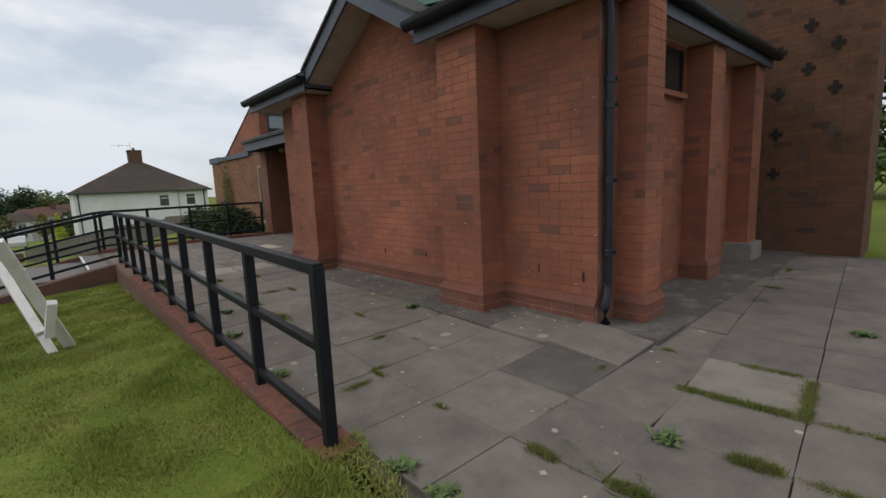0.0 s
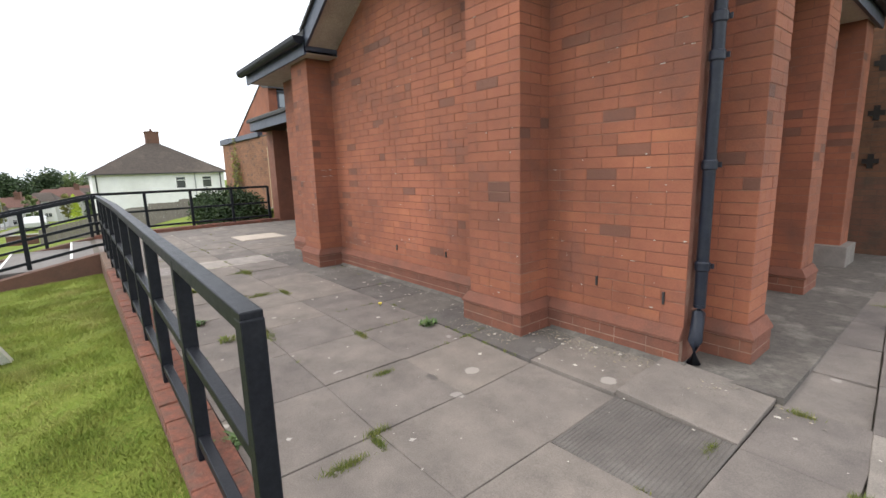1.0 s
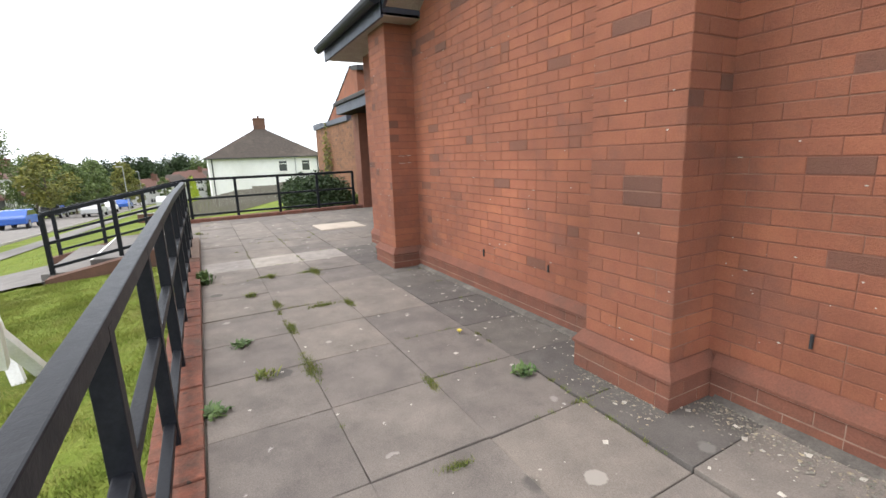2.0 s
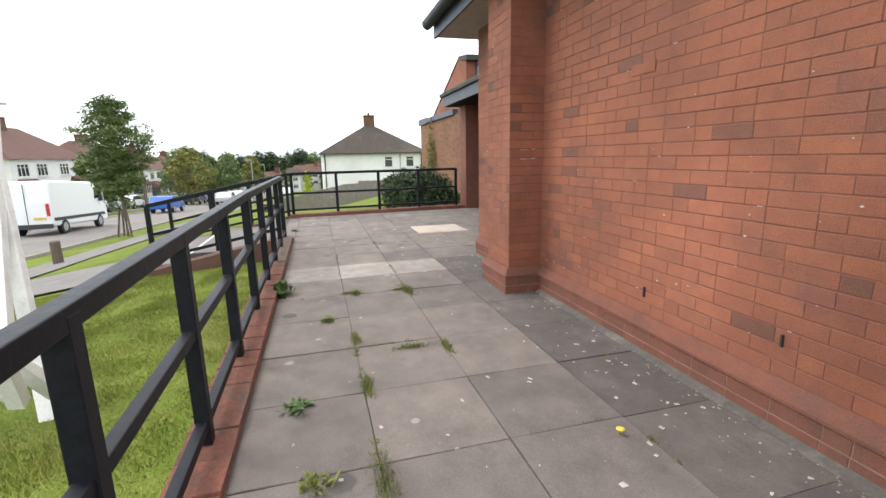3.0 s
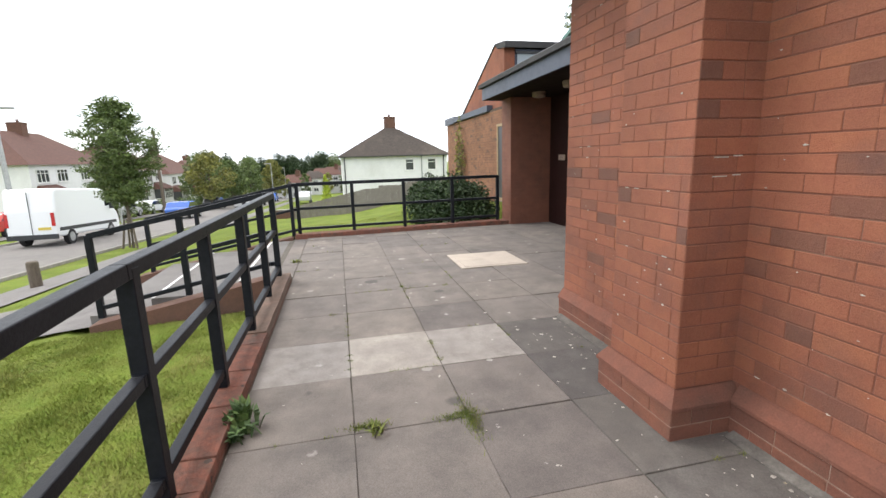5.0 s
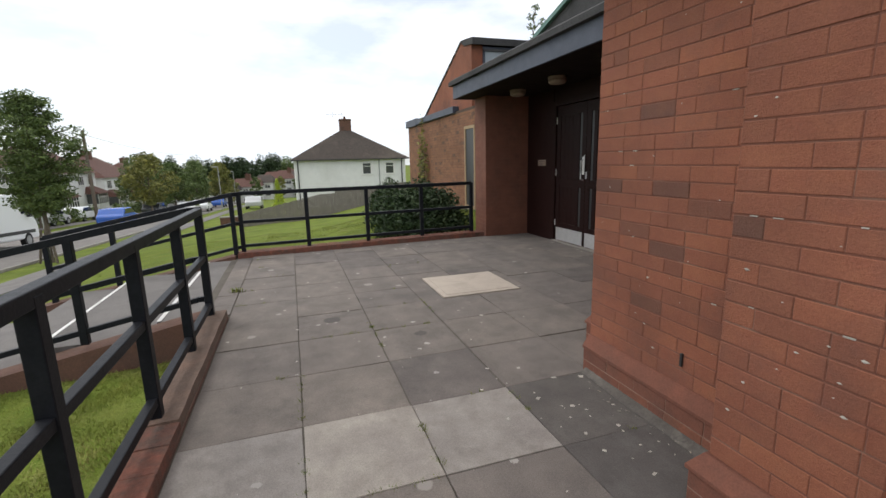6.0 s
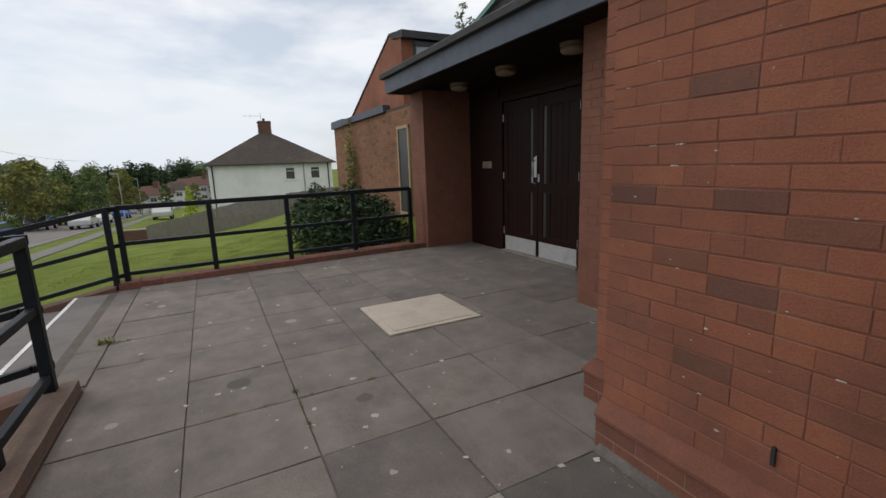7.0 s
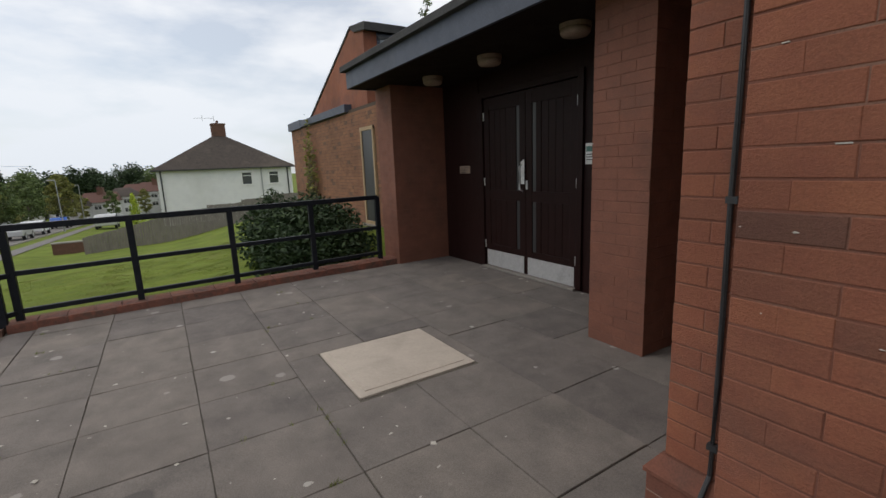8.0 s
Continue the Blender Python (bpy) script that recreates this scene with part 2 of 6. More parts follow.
M["kerb_face"] = material("kerb_face", (0.15, 0.076, 0.052), (0.115, 0.062, 0.045), 7, 0.95, coords="World", bump=0.5, grain=90, third=(0.085, 0.055, 0.042), stain=1.4)
M["haunch"] = material("haunching", (0.13, 0.117, 0.103), (0.085, 0.077, 0.069), 14, 0.95, coords="World", bump=0.8, grain=70, third=(0.27, 0.25, 0.22), stain=3)
# near-black that paints the shade inside the tower's crosses
M["cross_shade"] = material("recess_black", (0.016, 0.013, 0.011), None, 9, 0.95, bump=0)
M["brown_brick"].node_tree.nodes["Principled BSDF"].inputs["Specular IOR Level"].default_value = 0.2
M["glass"] = glass_material("window_glass")
M["glass_slot"] = glass_material("slot_glass", (0.012, 0.012, 0.013), 0.45)
# house panes: tint lightened for curtains and for painted sky reflection
M["glass_house"] = glass_material("window_glass_curtain_sky", (0.05, 0.054, 0.058), 0.1)
# clerestory pane: reflected sky painted into the glass as a pale blue tint
M["glass_sky"] = glass_material("window_glass_sky_tint", (0.3, 0.34, 0.38), 0.15)
M["rubber"] = material("rubber", (0.02, 0.02, 0.021), None, 20, 0.85)
M["van_paint"] = glass_material("van_paint", (0.78, 0.8, 0.82), 0.28)
M["blue_paint"] = glass_material("car_blue", (0.02, 0.1, 0.42), 0.25)
M["silver_paint"] = glass_material("car_silver", (0.5, 0.51, 0.52), 0.25)
M["dark_paint"] = glass_material("car_dark", (0.05, 0.055, 0.065), 0.25)
M["red_paint"] = glass_material("car_red", (0.45, 0.035, 0.02), 0.25)
M["red_lens"] = material("red_lens", (0.5, 0.02, 0.02), None, 3, 0.2, bump=0)
M["plate"] = material("plate_yellow", (0.7, 0.55, 0.08), None, 9, 0.5, bump=0)
M["plastic_dark"] = material("plastic_dark", (0.03, 0.032, 0.035), None, 12, 0.5, bump=0.1)
M["galv"] = material("galvanised", (0.42, 0.43, 0.43), None, 10, 0.5, metal=0.5, bump=0.1)
M["pipe"] = material("pipe_blue_black", (0.011, 0.014, 0.024), (0.017, 0.021, 0.033), 10, 0.38, bump=0.25, third=(0.035, 0.036, 0.04), stain=5, spec=0.3)
M["lamp_glass"] = material("lamp_opal", (0.3, 0.22, 0.17), (0.24, 0.17, 0.13), 8, 0.6, bump=0)
M["teal"] = material("copper_green", (0.12, 0.24, 0.2), (0.09, 0.18, 0.16), 3, 0.6, coords="World", bump=0.2)
M["oak"] = material("oak_frame", (0.42, 0.3, 0.17), (0.34, 0.24, 0.13), 5, 0.6, bump=0.2, stretch=(8, 8, 1))
M["board"] = material("noticeboard_panel", (0.55, 0.56, 0.57), (0.5, 0.51, 0.52), 3, 0.5, bump=0.05)


# ---- mesh helpers ----
class Mesh:
    """A list of vertices and faces that grows box by box."""

    def __init__(self):
        self.v, self.f = [], []

    def add(self, verts, faces):
        k = len(self.v)
        self.v += [tuple(p) for p in verts]
        self.f += [tuple(i + k for i in q) for q in faces]
        return self

    def box(self, x0, x1, y0, y1, z0, z1):
        x0, x1, y0, y1, z0, z1 = min(x0, x1), max(x0, x1), min(y0, y1), max(y0, y1), min(z0, z1), max(z0, z1)
        return self.add([(x0, y0, z0), (x1, y0, z0), (x1, y1, z0), (x0, y1, z0), (x0, y0, z1), (x1, y0, z1), (x1, y1, z1), (x0, y1, z1)],
                        [(3, 2, 1, 0), (4, 5, 6, 7), (0, 1, 5, 4), (1, 2, 6, 5), (2, 3, 7, 6), (3, 0, 4, 7)])

    def hexa(self, low, high):
        """A block from four low and four high corners, both anticlockwise from above."""
        return self.add([*low, *high], [(3, 2, 1, 0), (4, 5, 6, 7), (0, 1, 5, 4), (1, 2, 6, 5), (2, 3, 7, 6), (3, 0, 4, 7)])

    def beam(self, a, b, w, h, up=(0, 0, 1)):
        """A bar of section w x h from a to b."""
        a, b = Vector(a), Vector(b)
        d = (b - a).normalized()
        s = d.cross(Vector(up))
        s = s.normalized() if s.length > 1e-4 else Vector((1, 0, 0))
        u = s.cross(d).normalized()
        p = []
        for c in (a, b):
            for i, j in ((-1, -1), (1, -1), (1, 1), (-1, 1)):
                p.append(c + s * (i * w / 2) + u * (j * h / 2))
        return self.add(p, [(0, 1, 2, 3), (7, 6, 5, 4), (0, 4, 5, 1), (1, 5, 6, 2), (2, 6, 7, 3), (3, 7, 4, 0)])

    def tube(self, pts, radii, n=8, caps=True):
        k = len(self.v)
        pts = [Vector(p) for p in pts]
        for i, p in enumerate(pts):
            d = (pts[min(i + 1, len(pts) - 1)] - pts[max(i - 1, 0)]).normalized()
            s = d.cross(Vector((0, 0, 1)))
            s = s.normalized() if s.length > 1e-3 else Vector((1, 0, 0))
            u = s.cross(d)
            r = radii[i] if isinstance(radii, (list, tuple)) else radii
            for j in range(n):
                a = 2 * math.pi * j / n
                self.v.append(tuple(p + s * (r * math.cos(a)) + u * (r * math.sin(a))))
        for i in range(len(pts) - 1):
            for j in range(n):
                q = (j + 1) % n
                self.f.append((k + i * n + j, k + i * n + q, k + (i + 1) * n + q, k + (i + 1) * n + j))
        if caps:
            self.f.append(tuple(k + j for j in range(n))[::-1])
            e = k + (len(pts) - 1) * n
            self.f.append(tuple(e + j for j in range(n)))
        return self

    def prism(self, poly, axis, a, b):
        """A polygon (pairs in the two other axes) drawn out along an axis from a to b."""
        def at(p, c):
            return (c, p[0], p[1]) if axis == "x" else (p[0], c, p[1]) if axis == "y" else (p[0], p[1], c)
        n = len(poly)
        fs = [tuple(range(n)), tuple(range(2 * n - 1, n - 1, -1))]
        fs += [(i, i + n, (i + 1) % n + n, (i + 1) % n) for i in range(n)]
        return self.add([at(p, a) for p in poly] + [at(p, b) for p in poly], fs)

    def data(self, name, mat):
        me = bpy.data.meshes.new(name)
        me.from_pydata(self.v, [], self.f)
        bm = bmesh.new()
        bm.from_mesh(me)
        if len(bm.faces) < 60000:
            bmesh.ops.recalc_face_normals(bm, faces=bm.faces[:])
        bm.to_mesh(me)
        bm.free()
        me.materials.append(mat)
        return me


def part(name, mesh, mat, parent=None, label="", bevel=0.0, smooth=False, kind=""):
    """One mesh object, under a thing or a part where a parent is given."""
    me = mesh.data(name, mat)
    if smooth:
        for p in me.polygons:
            p.use_smooth = True
    ob = new(name, me)
    if parent:
        ob.parent = parent
    if label or kind:
        tagged(ob, label, kind=kind)
    if bevel:
        b = ob.modifiers.new("bevel", "BEVEL")
        b.width, b.segments, b.limit_method, b.angle_limit = bevel, 2, "ANGLE", radians(40)
    return ob


def thing(name, label, category, m=None, group="", kind=""):
    ob = new(name)
    ob.empty_display_size = 0.2
    if m:
        ob.matrix_world = m
    return tagged(ob, label, category, group, kind)


def structure(name, mesh, mat, label="", category="", bevel=0.0):
    return tagged(part(name, mesh, mat, bevel=bevel), label, category, kind="structure")


rnd = random.Random(7)
COURSE, BRICK_L, BRICK_H, JOINT = 0.0755, 0.2205, 0.0698, 0.0028


def brick_mesh(length, name="brick"):
    """A brick face with softened arrises: x along the wall, -y outwards, z up from its lower left corner."""
    c, d, h = 0.0022, 0.0026, BRICK_H
    v = [(0, 0.004, 0), (length, 0.004, 0), (length, 0.004, h), (0, 0.004, h),
         (0, c - d, 0), (length, c - d, 0), (length, c - d, h), (0, c - d, h),
         (c, -d, c), (length - c, -d, c), (length - c, -d, h - c), (c, -d, h - c)]
    f = [(0, 1, 5, 4), (1, 2, 6, 5), (2, 3, 7, 6), (3, 0, 4, 7), (4, 5, 9, 8), (5, 6, 10, 9), (6, 7, 11, 10), (7, 4, 8, 11), (8, 9, 10, 11)]
    return v, f


def brick_rows(width, z0, z1, holes=(), shift=0):
    """Places (x, z, length) of the bricks of a face of that width, three stretchers to a header."""
    out = []
    row, z = shift, z0
    while z + BRICK_H * 0.6 <= z1:
        x = 0.0
        k = rnd.randrange(4)
        first = 0.1065 if row % 2 else BRICK_L
        while x < width - 0.02:
            ln = first if x == 0 else (0.1065 if k % 4 == 3 else BRICK_L)
            ln = min(ln, width - x)
            if width - x - ln < 0.05:
                ln = width - x
            if not any(a < x + ln / 2 < b and c < z + BRICK_H / 2 < d for a, b, c, d in holes):
                out.append((x, z, ln))
            x += ln + JOINT
            k += 1
        z += COURSE
        row += 1
    return out


SHARED = {}


def shared_brick(length, mat):
    key = (round(length, 2), mat.name)
    if key not in SHARED:
        m = Mesh()
        m.add(*brick_mesh(key[0]))
        SHARED[key] = m.data("brick", mat)
    return SHARED[key]


def lay_bricks(parent, origin, direction, width, z0, z1, mats=("brick", "brick_rest"), near=0, holes=(), shift=0, pick=None):
    """Bricks on a face that runs from origin along direction, its outside to the right of that way turned by -90 degrees.
    The first `near` of them that pick(x, z) chooses are objects of their own; the rest is one part."""
    o, d = Vector((*origin, 0)), Vector((*direction, 0)).normalized()
    out = Vector((d.y, -d.x, 0))
    rest, made = Mesh(), 0
    m3 = Matrix((d, -out, (0, 0, 1))).transposed().to_4x4()
    for x, z, ln in brick_rows(width, z0, z1, holes, shift):
        at = o + d * x + Vector((0, 0, z)) + out * rnd.uniform(-0.0012, 0.0012)
        if made < near and (pick is None or pick(x, z)):
            ob = new("brick", shared_brick(ln, M[mats[0]]))
            ob.parent = parent
            ob.matrix_local = Matrix.Translation(at) @ m3
            made += 1
        else:
            v, f = brick_mesh(ln)
            rest.add([at + m3.to_3x3() @ Vector(p) for p in v], f)
    if rest.v:
        part("brickwork", rest, M[mats[1]], parent, kind="stuff")


# ---- the ground ----
def smooth_step(a, b, x):
    t = min(1.0, max(0.0, (x - a) / (b - a)))
    return t * t * (3 - 2 * t)


def ground_z(x, y):
    """The hillside: it falls towards the street and down the hill."""
    e = max(0.0, 1.5 - x)
    fall = 0.031 * min(e, 14) + 0.098 * smooth_step(8, 14, e) + 0.05 * max(0.0, min(e, 150) - 14) + 0.03 * max(0.0, min(e, 34) - 14) * smooth_step(-5.0, -1.0, y)
    d = max(0.0, 0.9 - y)
    side = 0.06 * min(d, 2.0) + 0.155 * max(0.0, min(d, 7.5) - 2.0)
    bank = 0.85 * smooth_step(1.5, 7.5, y) * smooth_step(9, 14, e) * (1 - smooth_step(30, 60, e))
    z = -0.03 - fall - side + bank
    if x > 1.5:
        z = -0.03 - 0.6 * side
    return z


def ground_sheet():
    m = Mesh()
    xs = [-900, -500, -300, -200, -150] + [-120 + 3 * i for i in range(30)] + sorted([-30 + 0.6 * i for i in range(70)] + [-9.75, -9.55, -6.75, -6.5, 1.55, 2.06, 2.14]) + [13, 16, 20, 30, 50, 100, 300, 900]
    ys = [-900, -500, -300, -150, -90, -60, -45, -35, -28, -22] + sorted([-18 + 0.6 * i for i in range(50)] + [0.9, 0.96, 1.02, 1.1]) + [13, 16, 20, 26, 35, 60, 120, 300, 900]
    for x in xs:
        for y in ys:
            z = ground_z(x, y)
            if x < -120:
                z += 3.5 * smooth_step(-180, -420, x)
            if y < -60:
                z += 5 * smooth_step(-120, -420, y)
            if -9.7 < x < 7.5 and 1.0 < y < 8.4 or 2.1 < x < 7.5 and -2.9 < y < 8.4 or -19 < x < 1.4 and 6.5 < y < 10:
                z = min(z, -0.3)
            if -9.8 < x < -6.6 and -1.0 < y < 1.2:
                z = min(z, -0.62)
            m.v.append((x, y, z))
    n = len(ys)
    for i in range(len(xs) - 1):
        for j in range(n - 1):
            m.f.append((i * n + j, (i + 1) * n + j, (i + 1) * n + j + 1, i * n + j + 1))
    ob = structure("ground", m, M["grass"], "sloping mown lawn and hillside of patchy green grass", "lawn")
    for p in ob.data.polygons:
        p.use_smooth = True
    return ob


ground_sheet()


def strip(name, pts, width_fn, lift, mat, label, category):
    """A ribbon that lies on the ground along pts, between two side offsets."""
    m = Mesh()
    for i, (x, y) in enumerate(pts):
        a, b = width_fn(i)
        for k in range(6):
            yy = y + a + (b - a) * k / 5
            m.v.append((x, yy, ground_z(x, yy) + lift))
    for i in range(len(pts) - 1):
        for k in range(5):
            m.f.append((i * 6 + k, (i + 1) * 6 + k, (i + 1) * 6 + k + 1, i * 6 + k + 1))
    return structure(name, m, mat, label, category)


ROAD_NEAR, ROAD_FAR = -7.6, -14.2
line = [(14 - 1.5 * i, 0) for i in range(100)]
strip("road", line, lambda i: (ROAD_FAR, ROAD_NEAR), 0.02, M["asphalt"], "worn grey-brown asphalt street running downhill", "road")
strip("pavement_near", line, lambda i: (-6.0, -4.3), 0.03, M["path"], "grey tarmac footway between two grass verges", "pavement")
strip("pavement_far", line, lambda i: (-18.0, -16.2), 0.05, M["path"], "grey tarmac footway across the street", "pavement")
for nm, y in (("kerb_near", ROAD_NEAR), ("kerb_far", ROAD_FAR)):
    m = Mesh()
    for i in range(95):
        x = 13 - 1.5 * i
        z0, z1 = ground_z(x, y), ground_z(x - 1.49, y)
        m.hexa([(x - 1.49, y - 0.06, z1 - 0.1), (x, y - 0.06, z0 - 0.1), (x, y + 0.06, z0 - 0.1), (x - 1.49, y + 0.06, z1 - 0.1)],
               [(x - 1.49, y - 0.06, z1 + 0.1), (x, y - 0.06, z0 + 0.1), (x, y + 0.06, z0 + 0.1), (x - 1.49, y + 0.06, z1 + 0.1)])
    structure(nm, m, M["kerbstone"], "pale concrete kerb along the street", "kerb")

# the path from the steps down to the street's footway
m = Mesh()
for i in range(13):
    y = -0.9 - i * 0.42
    for k in range(6):
        x = -9.45 + 2.75 * k / 5 - 0.02 * i
        m.v.append((x, y, ground_z(x, y) + 0.035 if i > 1 else min(ground_z(x, y) + 0.035, -0.36 - 0.03 * i)))
for i in range(12):
    for k in range(5):
        m.f.append((i * 6 + k, i * 6 + k + 1, (i + 1) * 6 + k + 1, (i + 1) * 6 + k))
structure("pavement_approach", m, M["path"], "grey tarmac path leading up to the steps", "path")

# ---- paving ----
XS = [-9.66, -9.22, -8.65, -8.08, -7.5, -6.96, -6.4] + [-4.6 + 0.606 * k for k in range(-2, 16)]
YS = [1.16, 1.745, 2.325, 2.91, 3.5, 4.1, 4.7, 5.3, 5.95]


def pave_z(x, y):
    """The paving sinks a little towards the open end of the terrace."""
    out = 1 - smooth_step(2.5, 3.3, y) if x < 1.9 else 1 - smooth_step(2.6, 5.5, y)
    return -0.05 * smooth_step(-0.6, 1.3, x) * out


def paving_base():
    """The bed of soil under the slabs, just below their faces."""
    m = Mesh()
    for x0, x1, y0, y1 in ((-9.6, 7.6, 1.1, 8.48), (-9.6, -6.68, 0.87, 1.1), (2.1, 7.6, -3.0, 1.1)):
        nx, ny = max(2, round((x1 - x0) / 0.2)), max(2, round((y1 - y0) / 0.2))
        k = len(m.v)
        for i in range(nx + 1):
            for j in range(ny + 1):
                x, y = x0 + (x1 - x0) * i / nx, y0 + (y1 - y0) * j / ny
                m.v.append((x, y, pave_z(x, y) - 0.0085 - 0.025 * smooth_step(-0.6, 0.2, x) * smooth_step(6, 4, y) + 0.004 * noise.noise((x * 5, y * 5, 0))))
        for i in range(nx):
            for j in range(ny):
                p = k + i * (ny + 1) + j
                m.f.append((p, p + ny + 1, p + ny + 2, p + 1))
    return structure("pavement_terrace", m, M["joint"], "terrace of grey concrete slabs with weeds in the joints", "paving")


paving = paving_base()


def slab_data(w, d, mat, kind=0):
    """A slab with a softened, slightly chipped and uneven outline; kind picks one of a few."""
    key = ("slab", round(w, 2), round(d, 2), mat.name, kind)
    if key not in SHARED:
        r = random.Random(kind * 7 + round(w * 100))
        g, c, h = 0.0018, 0.0025, 0.045
        a, b = w / 2 - g, d / 2 - g
        ring = []
        n = 5
        for (xa, ya), (xb, yb) in zip(((-a, -b), (a, -b), (a, b), (-a, b)), ((a, -b), (a, b), (-a, b), (-a, -b))):
            for i in range(n):
                t = i / n
                q = 0.999 - r.choice((0, 0, 0, 0.004, 0.01)) * r.random()
                ring.append(((xa + (xb - xa) * t) * q, (ya + (yb - ya) * t) * q))
        k = len(ring)
        v = [(x, y, -h) for x, y in ring] + [(x, y, -c - 0.001 * r.random()) for x, y in ring] + [(x * (1 - c / a), y * (1 - c / b), 0) for x, y in ring]
        f = [(i + k * l, (i + 1) % k + k * l, (i + 1) % k + k * (l + 1), i + k * (l + 1)) for l in range(2) for i in range(k)]
        f.append(tuple(range(2 * k, 3 * k)))
        SHARED[key] = Mesh().add(v, f).data("slab", mat)
    return SHARED[key]


def set_slab(x, y, w, d, mat, turn=0.0):
    ob = new("slab", slab_data(w, d, mat, rnd.randrange(5)))
    ob.parent = paving
    e = 0.3
    dx, dy = (pave_z(x + e, y) - pave_z(x - e, y)) / (2 * e), (pave_z(x, y + e) - pave_z(x, y - e)) / (2 * e)
    ob.matrix_local = pose(x, y, pave_z(x, y) + rnd.uniform(-0.003, 0.003), math.degrees(dy) + rnd.uniform(-0.35, 0.35), -math.degrees(dx) + rnd.uniform(-0.35, 0.35), turn + rnd.uniform(-0.3, 0.3))


def lay_slab(x0, x1, y0, y1, mat):
    set_slab((x0 + x1) / 2, (y0 + y1) / 2, x1 - x0, y1 - y0, mat)


COVER = (-7.24, -6.43, 3.14, 3.99)


def slabs():
    slip = [rnd.uniform(-0.035, 0.035) for _ in YS]
    for i in range(len(XS) - 1):
        for j in range(len(YS) - 1):
            x0, x1 = XS[i], XS[i + 1]
            y0, y1 = YS[j], YS[j + 1]
            xm, ym = (x0 + x1) / 2, (y0 + y1) / 2
            if xm > 2.1:
                continue
            if xm > -4.75 and y0 > 3.45 and xm < 1.9:
                continue
            if COVER[0] - 0.2 < xm < COVER[1] + 0.1 and COVER[2] - 0.1 < ym < COVER[3] + 0.1:
                # cut slabs round the access cover
                continue
            # the strips of slabs past the cover are bonded a little out of step
            x0, x1 = x0 + (slip[j] if -9 < x0 < -7.6 else 0), x1 + (slip[j] if -9 < x1 < -7.6 else 0)
            mat = M["slab"]
            if abs(xm + 4.3) < 0.3 and ym < 2.91:
                mat = M["slab_pale"]
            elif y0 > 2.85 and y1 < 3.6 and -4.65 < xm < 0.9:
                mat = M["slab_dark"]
            if 1.6 < xm < 2.0 and 2.4 < ym < 2.9:
                ribbed_slab(x0, x1, y0, y1)
                continue
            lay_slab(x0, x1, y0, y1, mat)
    for k in range(4):
        lay_slab(-9.42 + 0.68 * k, -8.74 + 0.68 * k, 0.955, 1.155, M["slab"])
    for j in range(4):
        lay_slab(2.066, 2.63 - 0.05 * j, YS[j], YS[j + 1], M["slab"])
    # round the cover
    for j in range(3, 5):
        lay_slab(XS[4], COVER[0] - 0.01, YS[j], YS[j + 1], M["slab"])
    lay_slab(COVER[0] - 0.01, XS[6], YS[3], COVER[2] - 0.01, M["slab"])
    lay_slab(COVER[0] - 0.01, XS[6], COVER[3] + 0.01, YS[5], M["slab"])
    # the slabs beside the hall lie a few degrees askew to the terrace
    turn, c0 = radians(5), Vector((3.08, 2.93))
    e1, e2 = Vector((math.cos(turn), math.sin(turn))), Vector((-math.sin(turn), math.cos(turn)))
    for i in range(-3, 8):
        for j in range(-10, 10):
            w = 0.59
            c = c0 + e1 * (w * (i + 0.5)) + e2 * (w * (j + 0.5))
            if c.y > 8.15 or (c.y < 3.4 and i < -1) or (c.y < 1.2 and c.x < 2.45) or (c.y >= 3.4 and c.x < 1.9):
                continue
            set_slab(c.x, c.y, w, w, M["slab_worn"] if (i, j) == (-1, 0) else M["slab"], 5)


def ribbed_slab(x0, x1, y0, y1):
    """A darker slab with a fine ribbed face."""
    m = Mesh()
    w, d, n = x1 - x0 - 0.005, y1 - y0 - 0.005, 30
    prof = [(-w / 2, -0.04), (w / 2, -0.04)]
    for k in range(n, 0, -1):
        a = -w / 2 + w * k / n
        prof += [(a, -0.002), (a - 0.25 * w / n, 0.0015), (a - 0.75 * w / n, 0.0015)]
    prof.append((-w / 2, -0.002))
    m.prism(prof, "y", -d / 2, d / 2)
    ob = part("slab", m, M["slab_dark"], paving, "darker slab with a ribbed face")
    xm, ym = (x0 + x1) / 2, (y0 + y1) / 2
    ob.matrix_local = pose(xm, ym, pave_z(xm, ym), 2.2, 0.8, 0)


structure("pavement_infill", Mesh().box(1.36, 2.1, 3.46, 8.48, -0.1, 0.004), M["haunch"], "rough grey concrete strip along the hall's side", "paving")

# ---- the church hall: walls ----
WALL_Y, PIER_Y, SET_Y = 3.52, 3.2, 3.8
X_W, X_E = -4.63, 1.555          # ends of the front wall
EAVE = 2.67


def block(name, x0, x1, y0, y1, z1, label, category="wall"):
    return structure(name, Mesh().box(x0, x1, y0, y1, -0.15, z1), M["mortar"], label, category)


front = structure("wall_front", Mesh().prism([(X_W, -0.15), (X_E, -0.15), (X_E, EAVE), (0.02, EAVE), (-1.48, 3.48), (-2.98, EAVE), (X_W, EAVE)], "y", WALL_Y, 3.86),
                  M["mortar"], "red brick front wall of the hall with dark burnt headers", "wall")


